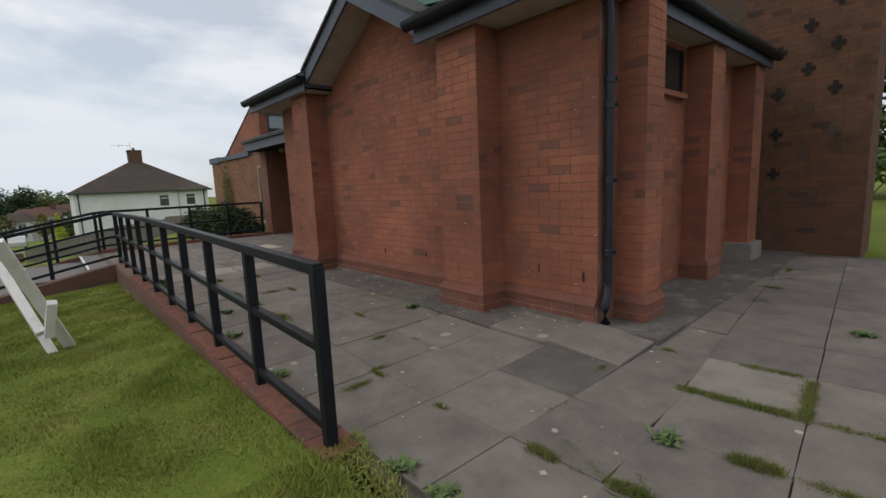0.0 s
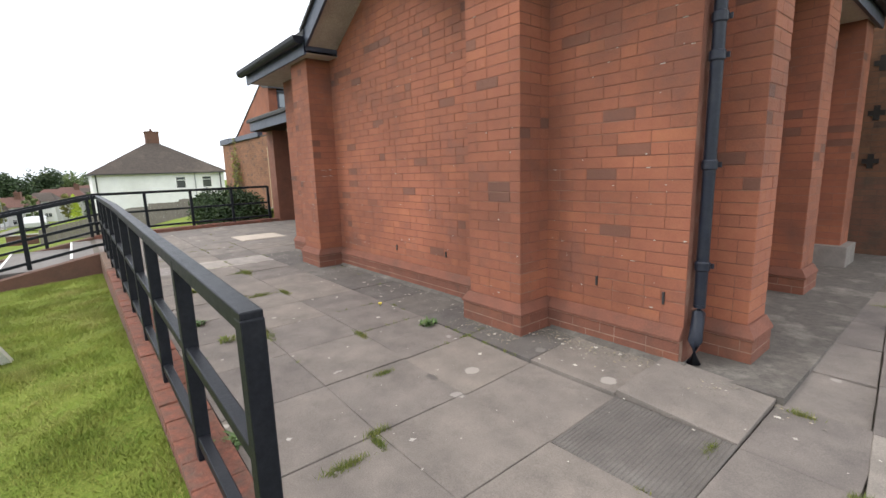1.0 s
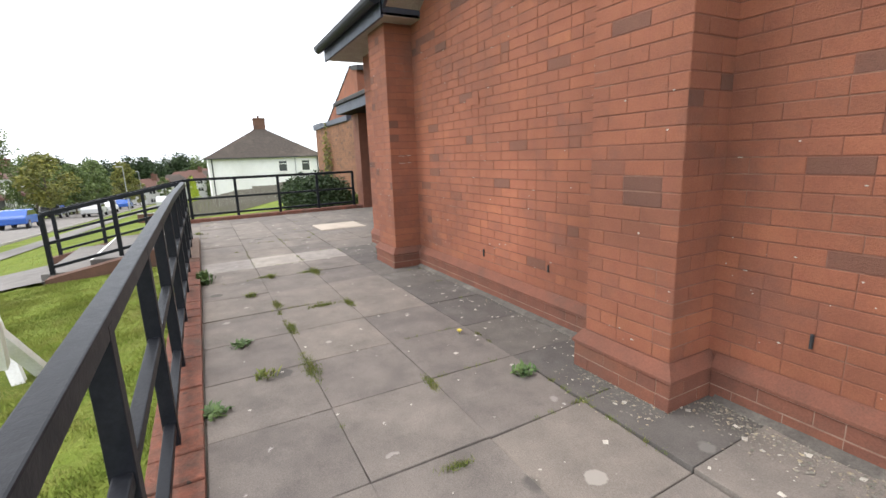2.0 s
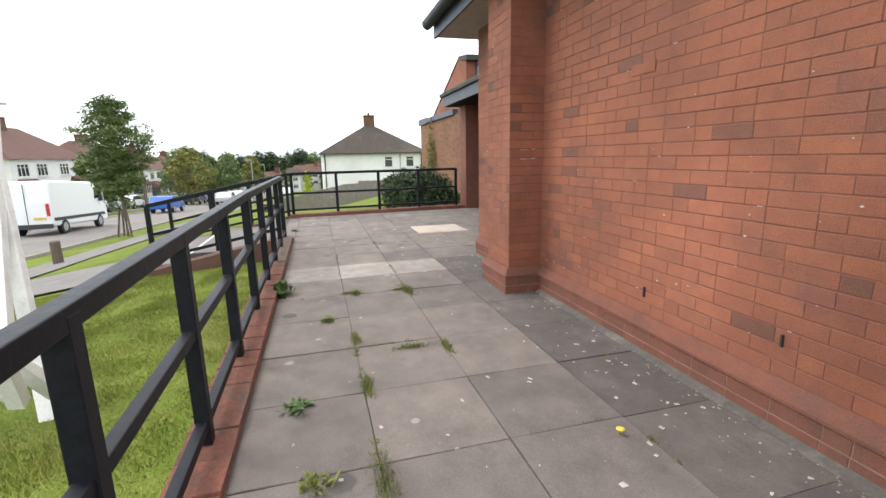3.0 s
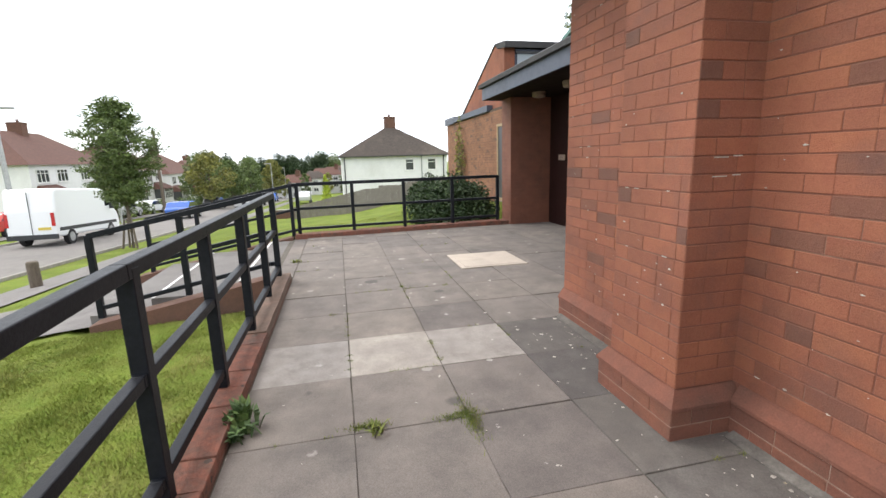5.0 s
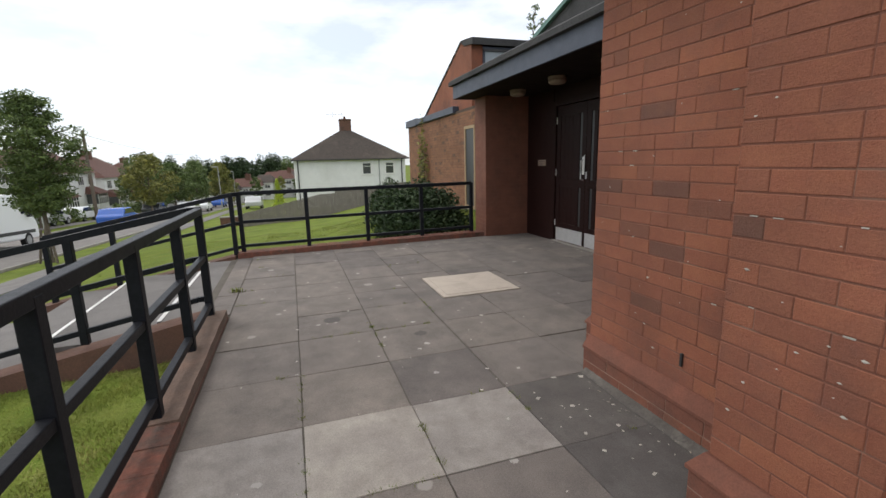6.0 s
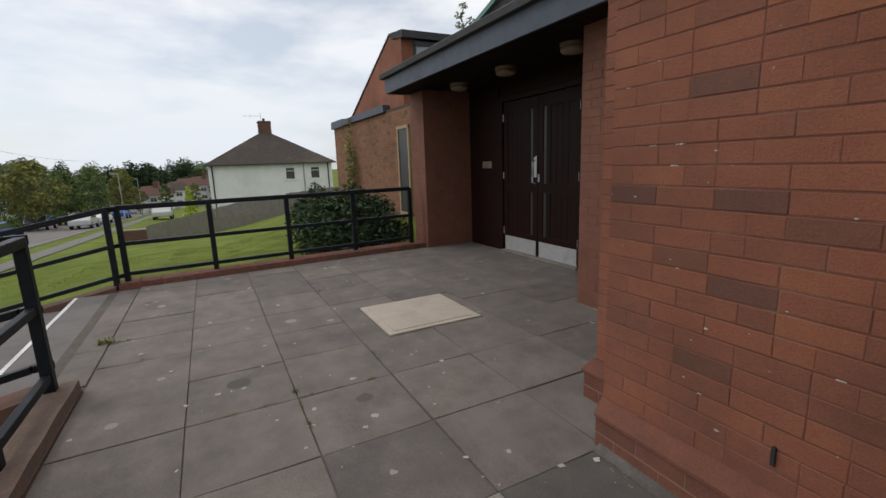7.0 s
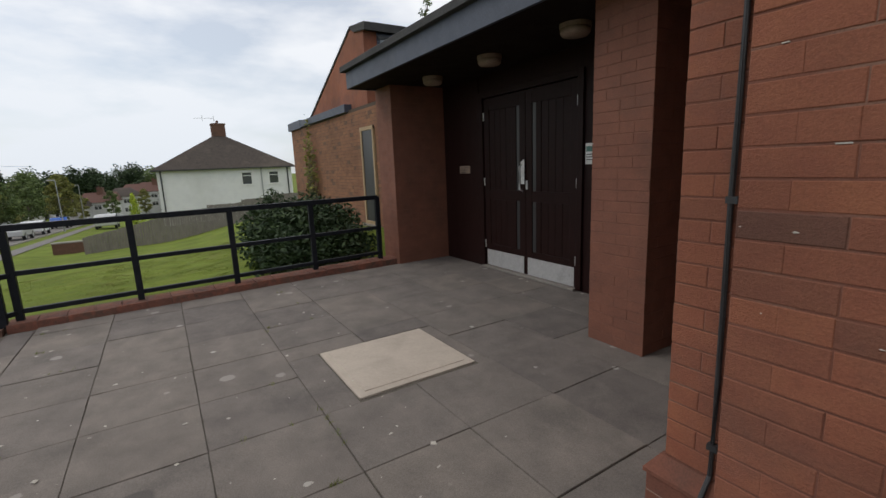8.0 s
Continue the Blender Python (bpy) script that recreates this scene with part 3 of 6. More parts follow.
def plinth(parent, x0, x1, y, z=0.0):
    """Three courses of plinth bricks and a sloping cap along a face that looks to -y."""
    lay_bricks(parent, (x0, y - 0.045), (1, 0), x1 - x0, 0.0, 0.15, shift=1, mats=("plinth", "plinth"))
    m = Mesh().prism([(y, 0.235), (y - 0.014, 0.228), (y - 0.056, 0.168), (y - 0.056, 0.152), (y, 0.152)], "x", x0, x1)
    part("plinth_cap", m, M["plinth"], parent, "sloping cap of red plinth bricks")
    part("plinth_core", Mesh().box(x0, x1, y - 0.0455, y, -0.1, 0.15), M["mortar_pale"], parent)


def pier(x0, x1, y0, y1, z1, label, pick=None, near=0):
    """A square brick pier with brick faces to -y, +x and -x."""
    ob = structure("brick_pier", Mesh().box(x0, x1, y0, y1, -0.15, z1), M["mortar"], label, "pier")
    w = x1 - x0
    lay_bricks(ob, (x0, y0), (1, 0), w, 0.235, z1, near=near)
    lay_bricks(ob, (x1, y0), (0, 1), y1 - y0, 0.235, z1, shift=1)
    lay_bricks(ob, (x0, y1), (0, -1), y1 - y0, 0.235, z1, shift=1)
    e = 0.045
    core = Mesh().box(x0 - e, x1 + e, y0 - e, y1, -0.1, 0.15)
    part("plinth_core", core, M["mortar_pale"], ob)
    lay_bricks(ob, (x0 - e, y0 - e), (1, 0), w + 2 * e, 0.0, 0.15, shift=1, mats=("plinth", "plinth"))
    lay_bricks(ob, (x1 + e, y0 - e), (0, 1), y1 - y0 + e, 0.0, 0.15, mats=("plinth", "plinth"))
    lay_bricks(ob, (x0 - e, y1), (0, -1), y1 - y0 + e, 0.0, 0.15, mats=("plinth", "plinth"))
    a, b = e + 0.011, 0.013
    cap = Mesh()
    low = [(x0 - a, y0 - a), (x1 + a, y0 - a), (x1 + a, y1), (x0 - a, y1)]
    top = [(x0 - b, y0 - b), (x1 + b, y0 - b), (x1 + b, y1), (x0 - b, y1)]
    cap.hexa([(*p, 0.152) for p in low], [(*p, 0.168) for p in low])
    cap.hexa([(*p, 0.168) for p in low], [(*p, 0.232) for p in top])
    part("plinth_cap", cap, M["plinth"], ob, "sloping cap of red plinth bricks")
    return ob


def front_bricks():
    near = lambda x, z: 0.35 < z < 2.3
    lay_bricks(front, (X_W, WALL_Y), (1, 0), -3.48 - X_W, 0.235, EAVE, near=180, pick=near)
    lay_bricks(front, (-2.98, WALL_Y), (1, 0), 3.02, 0.235, EAVE, near=110, pick=lambda x, z: x < 1.6 and 0.5 < z < 1.8)
    lay_bricks(front, (0.52, WALL_Y), (1, 0), X_E - 0.52, 0.235, EAVE, shift=1)
    # the gable, course by course
    z = 0.235
    while z + BRICK_H * 0.6 <= EAVE:
        z += COURSE
    while z < 3.36:
        half = (3.46 - z) / (3.48 - EAVE) * 1.5
        lay_bricks(front, (-1.48 - half, WALL_Y), (1, 0), 2 * half, z, z + 0.07)
        z += COURSE
    plinth(front, X_W, -3.53, WALL_Y)
    plinth(front, -2.93, -0.03, WALL_Y)
    plinth(front, 0.57, X_E, WALL_Y)
    # weep slots: solid dark strips on the wall paint the shade of the openings
    for x, z, w, h in ((-3.93, 0.33, 0.012, 0.065), (-1.6, 0.345, 0.012, 0.065), (-0.72, 0.38, 0.01, 0.055), (0.95, 0.4, 0.012, 0.065), (1.42, 0.36, 0.012, 0.08)):
        part("weep_slot", Mesh().box(x, x + w, WALL_Y - 0.0135, WALL_Y + 0.01, z, z + h), M["plastic_dark"], front, "dark strip painted as the shade in a weep slot")
    v = Mesh().box(-1.84, -1.635, WALL_Y - 0.009, WALL_Y, 1.70, 1.764)
    part("air_brick", v, M["brick_rest"], front, "terracotta air brick")


# roof, eaves and gable boards
roof = thing("roof", "low felted roof with grey fascia boards and black gutters", "roof", kind="structure")
RX0, RX1 = -5.02, 1.72
EY = 3.08


def eaves():
    felt = Mesh()
    for x0, x1 in ((RX0, -2.72), (-0.24, RX1)):
        felt.hexa([(x0, EY, EAVE + 0.2), (x1, EY, EAVE + 0.2), (x1, 6.4, 4.0), (x0, 6.4, 4.0)], [(x0, EY, EAVE + 0.25), (x1, EY, EAVE + 0.25), (x1, 6.4, 4.05), (x0, 6.4, 4.05)])
    felt.hexa([(-3.0, 3.9, 3.1), (0.04, 3.9, 3.1), (0.04, 6.4, 4.0), (-3.0, 6.4, 4.0)], [(-3.0, 3.9, 3.15), (0.04, 3.9, 3.15), (0.04, 6.4, 4.05), (-3.0, 6.4, 4.05)])
    part("roof_felt", felt, M["felt"], roof, "dark felt roof")
    for x0, x1 in ((RX0, -2.74), (-0.22, RX1)):
        part("soffit", Mesh().box(x0, x1, EY + 0.03, WALL_Y + 0.4, EAVE, EAVE + 0.03), M["soffit"], roof, "beige soffit board")
        part("fascia", Mesh().box(x0, x1, EY, EY + 0.03, EAVE - 0.02, EAVE + 0.19), M["fascia"], roof, "blue-grey fascia board", bevel=0.004)
        g = Mesh()
        prof = [(EY - 0.125 + 0.065 * math.cos(a), EAVE + 0.16 + 0.075 * math.sin(a)) for a in [math.pi + math.pi * k / 8 for k in range(9)]]
        prof = [(y + 0.055, z) for y, z in prof]
        g.prism(prof + [(prof[-1][0], prof[-1][1] + 0.012), (prof[0][0], prof[0][1] + 0.012)], "x", x0 - 0.03, x1 + 0.03)
        part("gutter", g, M["paint_black"], roof, "black half-round gutter")
    for x in (-2.78, -0.22):
        part("eave_end", Mesh().box(x, x + 0.04, EY + 0.004, 3.6, EAVE + 0.004, EAVE + 0.26), M["fascia"], roof, "blue-grey fascia board")
    # the gable boards over the middle bay
    for sx in (-1, 1):
        xa, xb = -1.48 + sx * 1.32, -1.48
        za, zb = 2.70, 3.46
        y0, y1 = 3.1, 3.13
        b = Mesh().hexa([(xa, y0, za), (xb, y0, zb), (xb, y1, zb), (xa, y1, za)], [(xa, y0, za + 0.2), (xb, y0, zb + 0.2), (xb, y1, zb + 0.2), (xa, y1, za + 0.2)])
        part("gable_board", b, M["fascia"], roof, "blue-grey gable board")
        s = Mesh().hexa([(xa, y1, za + 0.02), (xb, y1, zb + 0.02), (xb, WALL_Y + 0.3, zb + 0.02), (xa, WALL_Y + 0.3, za + 0.02)],
                        [(xa, y1, za + 0.05), (xb, y1, zb + 0.05), (xb, WALL_Y + 0.3, zb + 0.05), (xa, WALL_Y + 0.3, za + 0.05)])
        part("gable_soffit", s, M["soffit"], roof, "beige gable soffit")
        t = Mesh().hexa([(xa, y0 - 0.03, za + 0.205), (xb, y0 - 0.03, zb + 0.205), (xb, 6.4, zb + 0.6), (xa, 6.4, za + 0.9)],
                        [(xa, y0 - 0.03, za + 0.245), (xb, y0 - 0.03, zb + 0.245), (xb, 6.4, zb + 0.64), (xa, 6.4, za + 0.94)])
        part("gable_roof", t, M["felt"], roof, "dark felt gable roof")
    part("copper_flashing", Mesh().hexa([(-0.9, 3.6, 3.3), (0.3, 3.3, 3.0), (0.3, 3.5, 3.0), (-0.9, 3.8, 3.3)], [(-0.9, 3.6, 3.42), (0.3, 3.3, 3.1), (0.3, 3.5, 3.1), (-0.9, 3.8, 3.42)]),
         M["teal"], roof, "green copper flashing")


eaves()

# the body of the hall behind, and its long side towards the tower
block("wall_body", -4.94, 1.33, 3.87, 8.4, EAVE + 0.2, "brick body of the hall behind the front wall")
SIDE_X = 1.35
side = structure("wall_side", Mesh().box(SIDE_X - 0.02, SIDE_X, 3.9, 8.45, -0.15, EAVE + 0.1), M["mortar"], "red brick side wall of the hall with high windows", "wall")
part("side_soffit", Mesh().box(1.38, 1.66, 3.85, 8.0, EAVE, EAVE + 0.03), M["soffit"], roof, "beige soffit board")
part("side_fascia", Mesh().box(1.66, 1.69, 3.12, 8.0, EAVE - 0.02, EAVE + 0.19), M["fascia"], roof, "blue-grey fascia board")
part("side_gutter", Mesh().tube([(1.74, 3.0, EAVE + 0.14), (1.74, 8.05, EAVE + 0.14)], 0.06, 10), M["paint_black"], roof, "black half-round gutter", smooth=True)


# the tower wall
tower = structure("wall_tower", Mesh().box(-3.0, 2.72, 8.5, 9.4, -0.15, 9.0), M["brown_mortar"], "dark brown brick tower wall with cross-shaped recesses", "tower")


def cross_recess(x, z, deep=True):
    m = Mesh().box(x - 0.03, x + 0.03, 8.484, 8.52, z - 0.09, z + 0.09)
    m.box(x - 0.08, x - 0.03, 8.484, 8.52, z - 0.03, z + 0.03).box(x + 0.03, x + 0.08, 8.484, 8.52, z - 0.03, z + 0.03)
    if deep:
        # no hole is cut: a black cross proud of the brick paints its shade
        part("cross_recess", m, M["cross_shade"], tower, "solid black cross painted as the shade in a cross-shaped opening")
    else:
        part("cross_panel", m, M["brown_mortar"], tower, "faint mortared-up cross")


def tower_bricks():
    crosses = [(x, z + dz) for x, z in ((1.66, 1.18), (2.0, 1.48), (2.31, 1.76)) for dz in (0, 0.585, 1.17, 1.755)]
    for x, z in crosses:
        cross_recess(x, z, x < 1.8 or (x < 2.1 and z > 2.5) or (x > 2.1 and z > 2.2))
    lay_bricks(tower, (1.2, 8.5), (1, 0), 1.52, 0.0, 0.95, mats=("tower_red", "tower_red"))
    lay_bricks(tower, (1.2, 8.5), (1, 0), 1.52, 13 * COURSE, 5.6, mats=("brown_brick", "brown_brick"))
    lay_bricks(tower, (2.72, 8.5), (0, 1), 0.9, 0.0, 5.6, mats=("brown_brick", "brown_brick"))


# ---- entrance ----
def canopy():
    c = thing("entrance_canopy", "flat entrance canopy with blue-grey fascia and black felt edge", "canopy", kind="structure")
    z = 2.41
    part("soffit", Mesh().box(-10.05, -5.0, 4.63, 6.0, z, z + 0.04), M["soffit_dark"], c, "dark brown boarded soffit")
    part("fascia", Mesh().box(-10.08, -5.0, 4.6, 4.63, z - 0.015, z + 0.2), M["fascia"], c, "blue-grey fascia board", bevel=0.004)
    part("side_fascia", Mesh().box(-10.08, -10.05, 4.63, 6.4, z - 0.015, z + 0.2), M["fascia"], c, "blue-grey fascia board")
    part("felt_edge", Mesh().prism([(4.54, z + 0.203), (4.54, z + 0.27), (4.62, z + 0.32), (6.6, z + 0.55), (6.6, z + 0.203)], "x", -10.14, -4.98), M["felt"], c, "black felt roof edge")
    return c


canopy()
structure("wall_entrance", Mesh().box(-9.7, -8.72, 5.85, 6.1, -0.1, 2.45).box(-7.12, -5.05, 5.85, 6.1, -0.1, 2.45).box(-8.72, -7.12, 5.85, 6.1, 2.16, 2.45),
          M["door"], "dark stained timber wall round the entrance doors", "wall")
structure("wall_reveal", Mesh().box(-10.1, -9.63, 5.02, 6.0, -0.1, 2.45), M["render_brown"], "smooth red-brown pillar beside the entrance", "pillar", bevel=0.006)
structure("pillar_entrance", Mesh().box(-6.27, -5.81, 4.95, 5.85, -0.1, 2.45), M["render_brown"], "smooth red-brown pillar beside the entrance", "pillar", bevel=0.006)

for ob, x0, x1, y0, y1 in ((bpy.data.objects["wall_reveal"], -10.1, -9.63, 5.02, 5.85), (bpy.data.objects["pillar_entrance"], -6.27, -5.81, 4.95, 5.85)):
    lay_bricks(ob, (x0, y0), (1, 0), x1 - x0, 0.0, 2.4, mats=("pillar_brick", "pillar_brick"), near=300)
    lay_bricks(ob, (x1, y0), (0, 1), y1 - y0, 0.0, 2.4, mats=("pillar_brick", "pillar_brick"), near=300, shift=1)
    lay_bricks(ob, (x0, y1), (0, -1), y1 - y0, 0.0, 2.4, mats=("pillar_brick", "pillar_brick"), near=300, shift=1)

# the far wing, with its slanting gable and clerestory
wing = structure("wall_wing", Mesh().box(-19.5, -10.0, 6.2, 10.5, -1.6, 2.66), M["brown_mortar"], "orange-brown brick wing of the building", "building")
WIN = (-13.55, -12.85, 0.12, 2.2)


def wing_parts():
    lay_bricks(wing, (-19.5, 6.2), (1, 0), 9.4, -0.5, 2.6, mats=("orange_brick", "orange_brick"), holes=[(5.95, 6.65, 0.1, 2.2)])
    part("coping", Mesh().box(-18.1, -14.3, 6.12, 6.3, 2.62, 2.8), M["fascia"], wing, "blue-grey coping board", bevel=0.006)
    part("end_coping", Mesh().box(-19.6, -18.14, 6.12, 6.4, 2.6, 2.84), M["fascia"], wing, "blue-grey coping board", bevel=0.006)
    part("gable", Mesh().prism([(-17.8, 2.67), (-13.35, 2.67), (-13.35, 4.18), (-13.8, 4.22), (-14.05, 4.36)], "y", 6.3, 6.6), M["brick_rest"], wing, "red brick slanting gable")
    part("roof_slab", Mesh().hexa([(-17.85, 6.28, 2.68), (-14.05, 6.28, 4.36), (-14.05, 10.5, 4.36), (-17.85, 10.5, 2.68)], [(-17.9, 6.28, 2.71), (-14.07, 6.28, 4.4), (-14.07, 10.5, 4.4), (-17.9, 10.5, 2.71)]),
         M["felt"], wing, "dark felt roof slab")
    part("roof_top", Mesh().prism([(-14.04, 4.37), (-13.8, 4.23), (-13.2, 4.14), (-13.2, 4.3), (-14.04, 4.405)], "y", 6.27, 10.5), M["felt"], wing, "dark felt roof edge")
    part("clerestory_wall", Mesh().box(-13.6, -13.3, 6.6, 10.5, 2.67, 4.12), M["fascia"], wing, "dark boarded clerestory wall")
    w = new("window")
    w.parent = wing
    part("pane", Mesh().box(-13.3, -13.28, 6.65, 9.0, 3.5, 4.0), M["glass_sky"], w)
    part("frame", Mesh().box(-13.3, -13.25, 7.4, 7.46, 3.45, 4.05).box(-13.3, -13.25, 6.6, 9.0, 3.48, 3.54).box(-13.3, -13.25, 6.6, 9.0, 4.0, 4.06), M["plastic_dark"], w)
    a, b, c, d = WIN
    w = new("window")
    w.parent = wing
    f = Mesh().box(a, a + 0.07, 6.15, 6.22, c, d).box(b - 0.07, b, 6.15, 6.22, c, d).box(a, b, 6.145, 6.225, d - 0.07, d + 0.004).box(a, b, 6.145, 6.225, c - 0.004, c + 0.07)
    part("frame", f, M["oak"], w, "pale oak window frame", bevel=0.004)
    part("pane", Mesh().box(a + 0.07, b - 0.07, 6.17, 6.21, c + 0.07, d - 0.07), M["glass_slot"], w)
    part("sill", Mesh().box(a - 0.05, b + 0.05, 6.1, 6.23, c - 0.09, c - 0.008), M["concrete"], w)


wing_parts()
main_roof = thing("roof_main", "steep dark roof with a green copper verge behind the porch", "roof", kind="structure")
part("slope", Mesh().prism([(-12.4, 2.7), (-12.3, 4.12), (-6.0, 6.1), (-5.2, 2.7)], "y", 7.5, 12.5), M["felt"], main_roof, "dark felt roof")
part("verge", Mesh().hexa([(-12.3, 7.42, 4.06), (-6.0, 7.42, 6.04), (-6.0, 7.5, 6.04), (-12.3, 7.5, 4.06)], [(-12.3, 7.42, 4.16), (-6.0, 7.42, 6.14), (-6.0, 7.5, 6.14), (-12.3, 7.5, 4.16)]), M["teal"], main_roof, "green copper verge")
# ---- railings ----
def rail_run(name, pts, spacing_posts, label, base_fn, top=0.95, mids=(0.52, 0.16), copies=()):
    t = thing(name, label, "railing", Matrix.Translation((*pts[0][:2], 0)))
    o = Vector((*pts[0][:2], 0))
    for p in spacing_posts:
        b = base_fn(p)
        part("post", Mesh().box(p[0] - o.x - 0.03, p[0] - o.x + 0.03, p[1] - o.y - 0.03, p[1] - o.y + 0.03, b, p[2] - 0.02), M["paint_black"], t, bevel=0.005)
    for k, h in enumerate((0.0, *[top - v for v in mids])):
        for a, b in zip(pts[:-1], pts[1:]):
            sz = 0.058 if k == 0 else 0.046
            part("top_rail" if k == 0 else "rail", Mesh().beam((a[0] - o.x, a[1] - o.y, a[2] - h - sz / 2), (b[0] - o.x, b[1] - o.y, b[2] - h - sz / 2), sz, sz), M["paint_black"], t, bevel=0.005)
    return t


RAIL_Y, RX_A, RX_B = 1.03, 1.505, -6.54
def rail_top(x):
    """The railing climbs a little along the sunk end of the terrace, then runs level."""
    return 0.91 + 0.09 * min(1.0, max(0.0, (RX_A - x) / 4.5))


posts = [(x, RAIL_Y, rail_top(x)) for x in (RX_A, 0.54, -0.41, -1.29, -2.165, -3.05, -3.95, -4.85, -5.73, RX_B)]
rail_run("terrace_railing", [(RX_A + 0.025, RAIL_Y, 0.91), (RX_A - 4.5, RAIL_Y, 1.0), (RX_B - 0.025, RAIL_Y, 1.0)], posts, "black painted square-tube railing on the brick kerb", lambda p: p[2] - 0.96,
         mids=(0.55, 0.136))
far = [(-9.60, 1.03), (-9.667, 1.98), (-9.733, 2.93), (-9.80, 3.88), (-9.866, 4.83)]
rail_run("end_railing", [(*far[0], 0.97), (*far[-1], 0.97)], [(*p, 0.97) for p in far], "black painted square-tube railing across the terrace's end", lambda p: 0.05)
for nm, x in (("steps_railing", -6.66), ("steps_railing", -9.52)):
    y1 = -0.82 if x > -8 else -1.35
    top, fall = (1.0, 0.197) if x > -8 else (0.96, 0.2)
    a, b = (x, 0.93, top), (x, y1, top - fall * (0.93 - y1))
    n = 2 if x > -8 else 3
    ps = [(x, 0.93 + (y1 - 0.93) * i / n, top + (b[2] - top) * i / n) for i in range(1 if x > -8 else 0, n + 1)]
    tagged(rail_run(nm, [(x - 0.03 if x > -8 else x - 0.08, 1.03, top), a, b], ps, "black painted sloping handrail beside the steps", lambda p: p[2] - 0.95 + 0.03), group="handrails of the steps")

# brick kerbs under the railings
m = Mesh().prism([(-6.62, -0.7), (RX_A + 0.12, -0.7), (RX_A + 0.12, -0.08), (RX_A - 4.5, 0.012), (-6.62, 0.012)], "y", 0.93, 1.155)
kerb = structure("kerb_wall", m, M["kerb_face"], "low brick retaining kerb under the railing", "kerb")
m = Mesh().hexa([(-9.78, 0.95, -0.7), (-9.46, 0.95, -0.7), (-9.72, 4.95, -0.7), (-10.05, 4.95, -0.7)], [(-9.78, 0.95, 0.06), (-9.46, 0.95, 0.06), (-9.72, 4.95, 0.06), (-10.05, 4.95, 0.06)])
kerb_far = structure("kerb_wall_end", m, M["kerb_face"], "low brick kerb under the end railing", "kerb")
for x0, y1 in ((-6.78, -0.9), (-9.65, -1.55)):
    m = Mesh().prism([(0.93, -0.8), (0.93, 0.05), (y1, 0.05 - 0.2 * (0.93 - y1)), (y1, -0.8)], "x", x0, x0 + 0.25)
    structure("wing_wall_steps", m, M["kerb_face"], "sloping brick side wall of the steps", "wall")

# steps
flight = thing("steps", "shallow concrete steps with white painted nosings", "steps", kind="structure")
for y0, y1, z in ((0.55, 0.95, -0.012), (-0.38, 0.55, -0.13), (-1.0, -0.38, -0.27)):
    part("tread", Mesh().box(-9.4, -6.78, y0, y1 + 0.004, -0.8, z), M["path"], flight, bevel=0.006)
    if y0 > -0.9:
        part("nosing", Mesh().box(-9.39, -6.79, y0 - 0.004, y0 + 0.03, z - 0.02, z + 0.004), M["white"], flight, "white painted nosing strip")

part_cover = thing("access_cover", "cream painted access cover set in the slabs", "cover", Matrix.Translation((-6.84, 3.565, 0)))
part("rim", Mesh().box(-0.4, 0.4, -0.425, 0.425, -0.03, 0.004), M["cover"], part_cover, bevel=0.004)
part("lid", Mesh().box(-0.345, 0.345, -0.37, 0.37, -0.02, 0.009), M["cover"], part_cover, bevel=0.004)

pier(-0.02, 0.52, PIER_Y, WALL_Y, EAVE, "square red brick pier carrying the eaves of the hall")
pier(-3.48, -2.98, PIER_Y, WALL_Y, EAVE, "square red brick pier carrying the eaves of the hall")
pier(1.38, 1.80, 3.84, 4.16, EAVE, "red brick corner pier of the hall beside the downpipe")
pier(-4.94, -4.62, SET_Y, 4.3, EAVE, "red brick corner pier set back at the hall's porch end")
for y in (5.82, 7.45):
    ob = pier(1.3, 1.63, y, y + 0.4, EAVE, "red brick pier on the hall's side wall")
    if y > 7:
        part("base_block", Mesh().box(1.23, 1.71, y - 0.08, y + 0.42, -0.05, 0.24), M["concrete"], ob, "mossy pale concrete base", bevel=0.01)
lay_bricks(side, (SIDE_X, 4.3), (0, 1), 4.1, 0.0, EAVE, holes=[(0.25, 1.35, 2.1, 2.6)])
tower_bricks()
front_bricks()
slabs()


